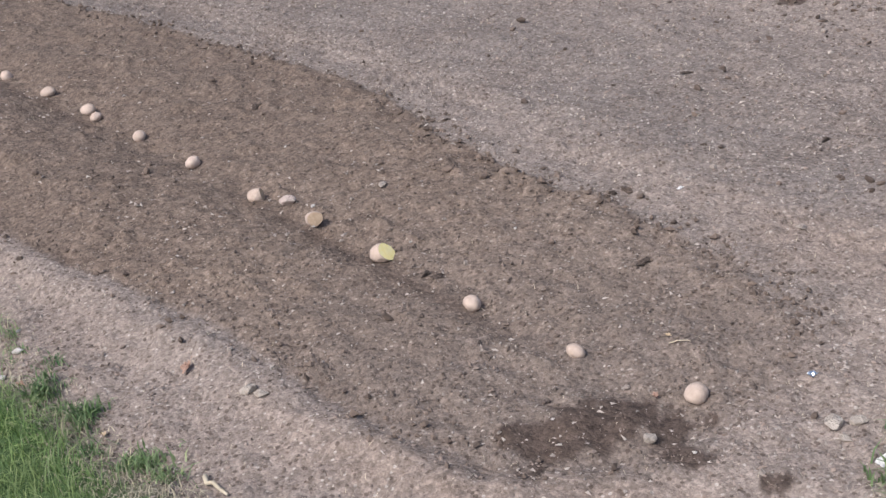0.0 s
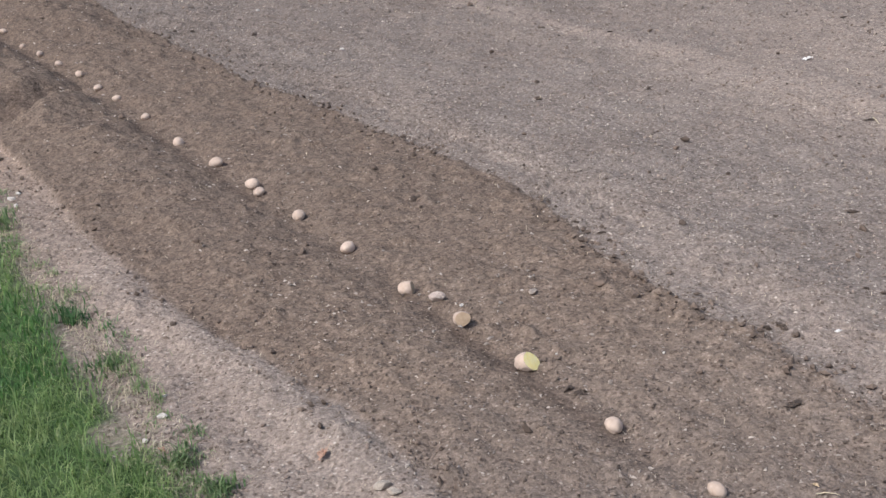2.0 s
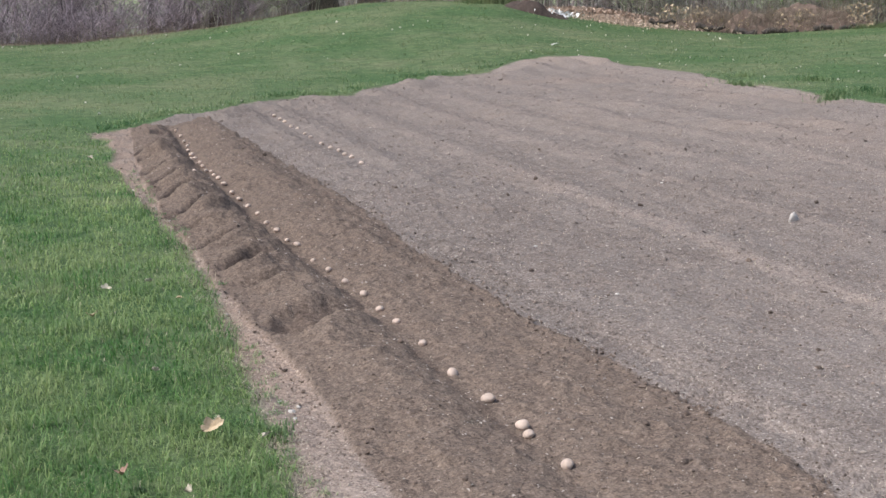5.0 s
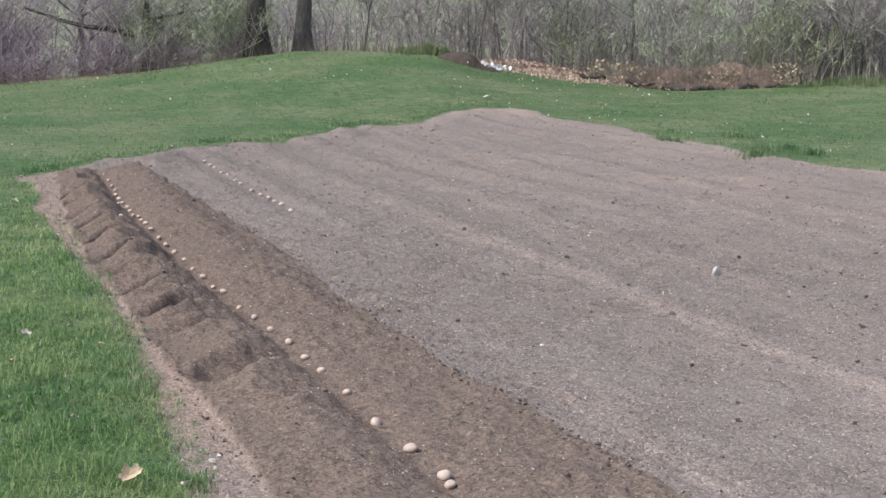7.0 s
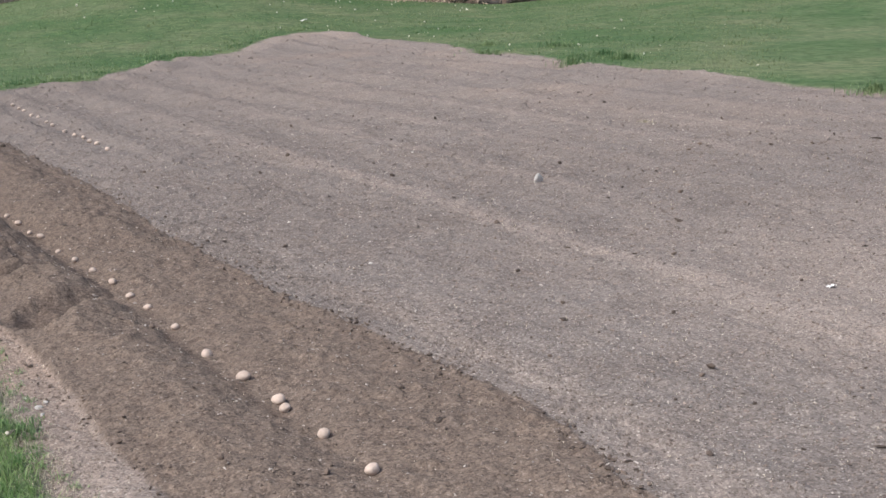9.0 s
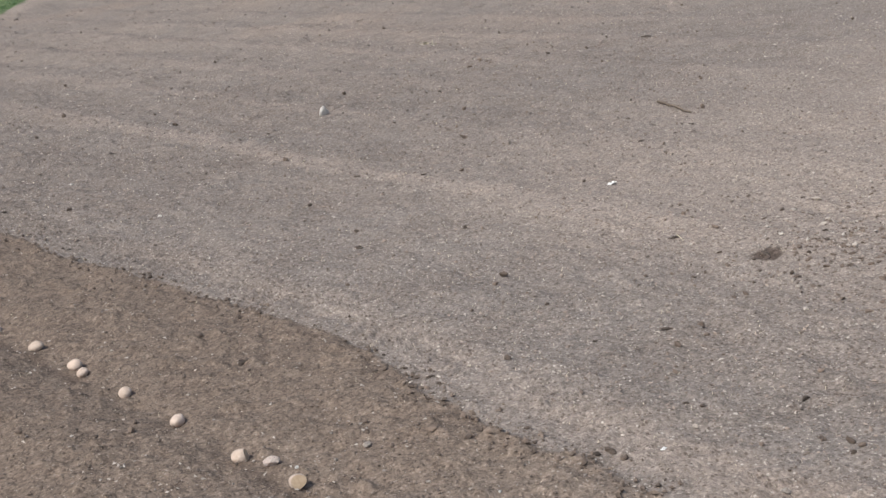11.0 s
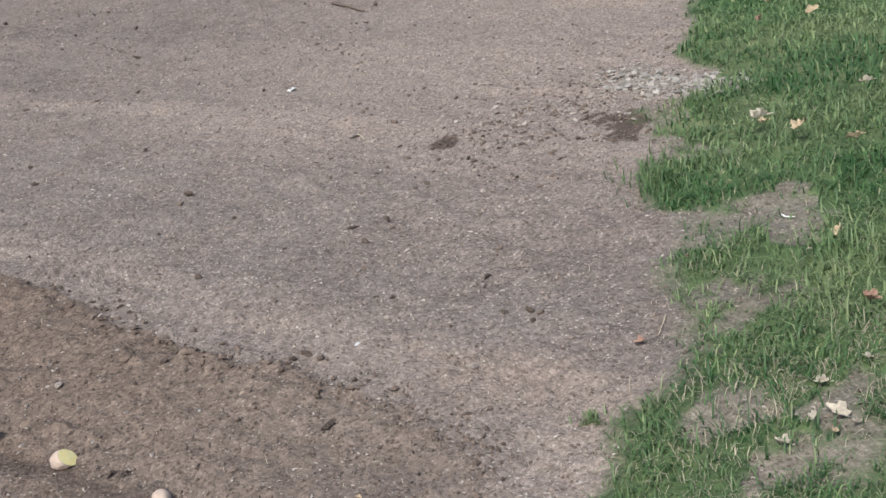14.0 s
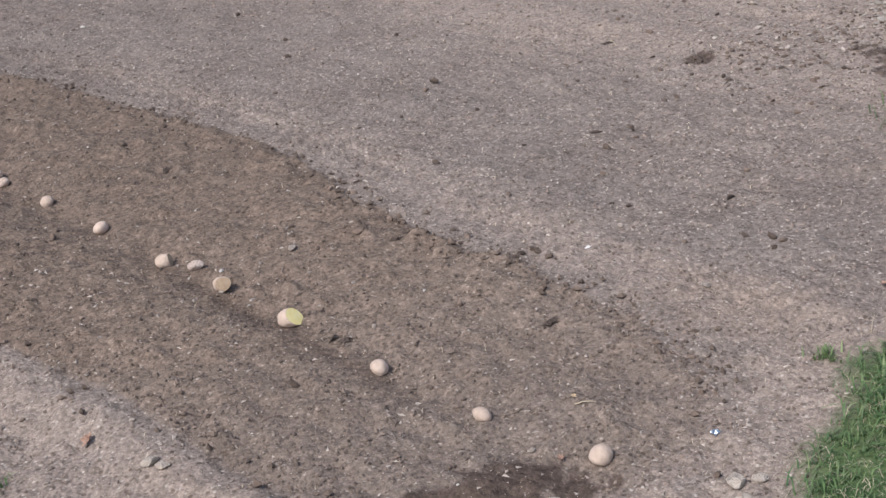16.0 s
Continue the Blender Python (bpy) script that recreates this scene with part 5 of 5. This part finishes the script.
thicket(64, -6, 47, 58, 74, 5.0, 9.0, 4, TWIG_GREY, "deep brush farther back in the wood", 6, 0.2, 0.018, 0.25, 2)
# twig grey darkened to carry the deep shade of this thicket
TWIG_SHADED = plain("shaded_twigs", (0.13, 0.122, 0.125), (0.25, 0.235, 0.24), 0.5, 0.9, 0.0, island=0.5)
thicket(40, 34.5, 44.5, 47.8, 54, 2.5, 6.5, 6, TWIG_SHADED, "dense brush with deep shade painted into its dark grey twigs")
# dead grass and weeds along the edge
n = 3200
x, y = polar(rng.uniform(-5, 44, n), 46.6 + np.abs(rng.normal(0, 1.3, n)))
P, R = grow(x, y, rng.uniform(0.2, 0.8, n), np.full(n, 0.006), 0.35, 4)
join_tubes("dead_weeds", [(P, R)], DEAD_STEM, "tan dead weeds along the edge of the wood")


def tree(az, r, girth, height, material, label, seed, first=2.6, limbs=8, name="bare_tree", low=()):
    """A leafless tree: a trunk with flared foot, limbs and a crown of twigs."""
    rr = random.Random(seed)
    bx, by = polar(az, r)
    z0 = float(land(bx, by))
    top = new(name)
    top.location = (bx, by, z0)
    n, pts, rad = 12, [], []
    tilt = rr.uniform(-0.16, 0.16) if girth < 0.2 else rr.uniform(-0.02, 0.02)
    for i in range(n + 1):
        t = i / n
        pts.append((rr.uniform(-1, 1) * 0.02 * height * t + tilt * height * t, rr.uniform(-1, 1) * 0.02 * height * t, height * t * 0.85 - 0.15))
        rad.append(girth / 2 * (1 - 0.78 * t) * (1 + 0.55 * math.exp(-t * 22)))
    me = mesh_of("trunk", tube_bm(pts, rad, 14), material)
    tr = new("trunk", me)
    tr.parent = top
    ends = []
    for k in range(limbs + len(low)):
        if k < len(low):
            h, a, length, lift, rad0 = low[k]
        else:
            h, a, length, lift, rad0 = rr.uniform(first, height * 0.78), rr.uniform(0, 6.28), rr.uniform(0.18, 0.34) * height, rr.uniform(0.3, 0.9), girth * rr.uniform(0.13, 0.22)
        i = min(n - 1, int((h + 0.15) / (height * 0.85) * n))
        p = Vector(pts[i]).lerp(Vector(pts[i + 1]), ((h + 0.15) / (height * 0.85) * n) - i)
        lp = []
        for j in range(7):
            t = j / 6
            lp.append(p + Vector((math.cos(a) * length * t, math.sin(a) * length * t, length * (lift * t + 0.1 * t * t))) + Vector((rr.uniform(-1, 1), rr.uniform(-1, 1), rr.uniform(-1, 1))) * 0.035 * length * t)
        lb = new("limb", mesh_of("limb", tube_bm(lp, [rad0 * (1 - (0.65 if k < len(low) else 0.85) * j / 6) for j in range(7)], 8), material))
        lb.parent = top
        ends.append(lp)
    P = np.array(ends)
    R = np.tile(np.linspace(0.05, 0.012, 7), (len(P), 1))
    Q, S = branch(P, R, 12, 0.2 * height, 0.5)
    Q2, S2 = branch(Q, S, 5, 0.09 * height, 0.6)
    cr = join_tubes("crown", [(Q, np.maximum(S, 0.008)), (Q2, np.maximum(S2, 0.004))], TWIG_GREY, "", top)
    tagged(top, label, "tree", "bare trees of the wood")


def pxaz(px):
    return 20.5 + math.degrees(math.atan((px - 784) / 2208))


tree(pxaz(456), 48.0, 0.80, 15, BARK, "big dark-barked leafless tree at the lawn's crest", 1)
tree(pxaz(535), 49.5, 0.64, 14, BARK_GREY, "grey-barked leafless tree at the lawn's crest", 2)
tree(pxaz(262), 49.0, 0.34, 11, BARK, "dark leafless tree with a long low limb", 3, low=((1.3, radians(180 - 8), 4.3, 0.12, 0.13), (1.9, radians(-30), 2.4, 0.12, 0.07)))
tree(pxaz(1612), 50.0, 0.42, 12, BARK, "dark leafless tree among dense brush", 8)
tree(pxaz(150), 50.0, 0.30, 6, BARK_GREY, "small spreading leafless tree behind the crest", 4, first=0.9, limbs=9)
tree(pxaz(225), 56.0, 0.36, 12, BARK_GREY, "grey leafless tree deep in the brush", 5)
tree(pxaz(385), 58.0, 0.34, 13, BARK_GREY, "grey leafless tree deep in the brush", 6)
for k, (px, r, g, h) in enumerate(((640, 49, 0.10, 6), (745, 48.5, 0.11, 5), (758, 48.6, 0.09, 6), (838, 48, 0.09, 7), (905, 48.4, 0.10, 8), (925, 48, 0.12, 8), (985, 48.5, 0.10, 7), (1020, 50, 0.14, 9),
                                   (1060, 48, 0.12, 7), (1108, 48.8, 0.14, 9), (1178, 49.5, 0.12, 8), (1490, 47.6, 0.09, 6), (1503, 47.7, 0.10, 7), (1530, 48.2, 0.09, 6), (1600, 48, 0.12, 8), (1690, 48, 0.12, 8))):
    tree(pxaz(px), r, g, h, BARK_PALE if k % 3 else BARK_GREY, "thin leafless sapling at the wood's edge", 20 + k, first=1.2, limbs=7, name="sapling")

# ---- heaps at the wood's edge ----
SOIL_HEAP = plain("heap_soil", (0.045, 0.032, 0.027), (0.105, 0.078, 0.066), 6, 0.95, 0.05)


def mound(name, az, r, half, deep, high, material, label, category, seed):
    """A low lumpy heap sitting on the ground."""
    bx, by = polar(az, r)
    a = radians(az)
    m = 44
    g = np.linspace(-1, 1, m)
    U, V = np.meshgrid(g, g)
    H = high * np.clip(1 - (U ** 2 + V ** 2), 0, 1) ** 0.8 * np.clip(0.75 + 1.9 * fbm(U * half + seed * 7, V * deep, 0.8, 5, seed), 0.12, 2)
    X = bx + U * half * math.cos(a) + V * deep * math.sin(a)
    Y = by - U * half * math.sin(a) + V * deep * math.cos(a)
    Z = land(X, Y) - 0.03 + H
    i = np.arange(m * m).reshape(m, m)
    q = np.stack([i[:-1, :-1], i[:-1, 1:], i[1:, 1:], i[1:, :-1]], -1).reshape(-1, 4)
    return tagged(link_mesh(name, np.stack([X, Y, Z], -1).reshape(-1, 3), q, None, material, True), label, category)


mound("earth_mound", pxaz(826), 43.5, 1.15, 0.8, 0.52, SOIL_HEAP, "heap of dark brown soil dumped on the lawn", "soil heap", 3)
mound("brush_bank", pxaz(1215), 46.4, 3.9, 1.2, 1.05, plain("bank_litter", (0.085, 0.058, 0.045), (0.24, 0.175, 0.14), 5, 0.95, 0.06), "low brown bank of dead brush and litter", "brush pile", 5)
mound("leaf_mound", pxaz(955), 46.6, 2.6, 1.3, 0.38, plain("heap_litter", (0.20, 0.145, 0.105), (0.42, 0.32, 0.24), 9, 0.95, 0.06), "low heap of raked tan dead leaves", "leaf heap", 6)
# logs under the bank; their dark bark also stands in for its shaded undercut
for k, (px0, px1, r, rad, up) in enumerate(((1100, 1150, 45.2, 0.13, 0.22), (1165, 1205, 45.0, 0.16, 0.14), (1215, 1275, 45.2, 0.13, 0.12), (1300, 1335, 45.3, 0.12, 0.16), (1345, 1380, 45.5, 0.1, 0.14), (1020, 1065, 45.3, 0.1, 0.3))):
    (x0, y0), (x1, y1) = polar(pxaz(px0), r), polar(pxaz(px1), r)
    pts = [(x0 + (x1 - x0) * t, y0 + (y1 - y0) * t, float(land(x0 + (x1 - x0) * t, y0 + (y1 - y0) * t)) + up - 0.06 + 0.09 * math.sin(5 * t + 2 * k) * math.sin(11 * t + k)) for t in np.linspace(0, 1, 8)]
    ob = new("log", mesh_of("log", tube_bm(pts, [rad * (0.85 - 0.05 * j + 0.08 * math.sin(3 * j + k)) for j in range(8)], 9), BARK))
    tagged(ob, "dark rotting log lying along the brush bank", "log", "logs in the bank")
n = 3000
x, y = polar(rng.normal(pxaz(1215), 2.3, n), rng.normal(46.2, 0.6, n))
P, R = grow(x, y, rng.uniform(0.2, 0.8, n) * (0.3 + 0.9 * vnoise(x / 0.5, y / 0.5, 145)), np.full(n, 0.010), 0.9, 4, land(x, y) + rng.uniform(0, 0.75, n))
join_tubes("dead_brush", [(P, R)], DEAD_STEM, "tangle of dead brown stems over the bank")
n = 4200
hu, hv = rng.normal(0, 0.62, n), rng.uniform(-1, 1, n)
hv = np.where(hv > 0, 0.7 * hv, -2.0 * hv ** 2) + 0.5 * fbm(hu, hv, 0.4, 3, 185)
az = pxaz(955) + np.degrees(2.5 * hu / 46.6)
x, y = polar(az, 46.6 + 1.3 * hv)
top = 0.3 * np.clip(1 - hu ** 2 - hv ** 2, 0, 1) ** 0.8
leaf_flecks("leaf_litter", np.stack([x, y, land(x, y) + top + 0.02 + 0.14 * rng.uniform(0, 1, n)], -1), 0.05, plain("litter_leaves", (0.30, 0.215, 0.165), (0.60, 0.47, 0.375), 0.5, 0.8, 0.0, island=0.45), "drift of tan dead leaves at the wood's edge")
n = 1100
x, y = polar(rng.uniform(pxaz(1030), pxaz(1400), n), rng.uniform(44.7, 46.8, n))
k = fbm(x, y, 1.2, 3, 187) > -0.02
x, y, n = x[k], y[k], int(k.sum())
leaf_flecks("leaf_litter", np.stack([x, y, land(x, y) + 0.05 + 0.8 * rng.uniform(0, 1, n)], -1), 0.055, LEAF_TAN, "tan dead leaves caught on the bank")
n = 60
x, y = polar(rng.normal(pxaz(868), 0.5, n), rng.normal(43.6, 0.3, n))
leaf_flecks("pale_litter", np.stack([x, y, land(x, y) + 0.1 + 0.15 * rng.uniform(0, 1, n)], -1), 0.09, PAPER, "pale scraps beside the soil heap")
gx, gy = polar(pxaz(742), 44.5)
for dx, hh, nn in ((-0.55, 0.4, 500), (0.15, 0.62, 900), (0.75, 0.5, 700)):
    tuft(gx + dx, gy - 0.3 * dx, 0.3, hh, nn, "lush clump of taller green grass", FAR_GRASS)
for px, rr, hh, nn in ((1380, 45.6, 0.22, 500), (1425, 45.2, 0.28, 700), (1462, 45.5, 0.36, 800), (1505, 44.8, 0.40, 900), (1545, 45.0, 0.36, 800), (1585, 44.4, 0.28, 700), (1530, 43.2, 0.2, 600)):
    gx, gy = polar(pxaz(px), rr)
    tuft(gx, gy, 0.42, hh, nn, "clump of taller green grass by the brush", FAR_GRASS)
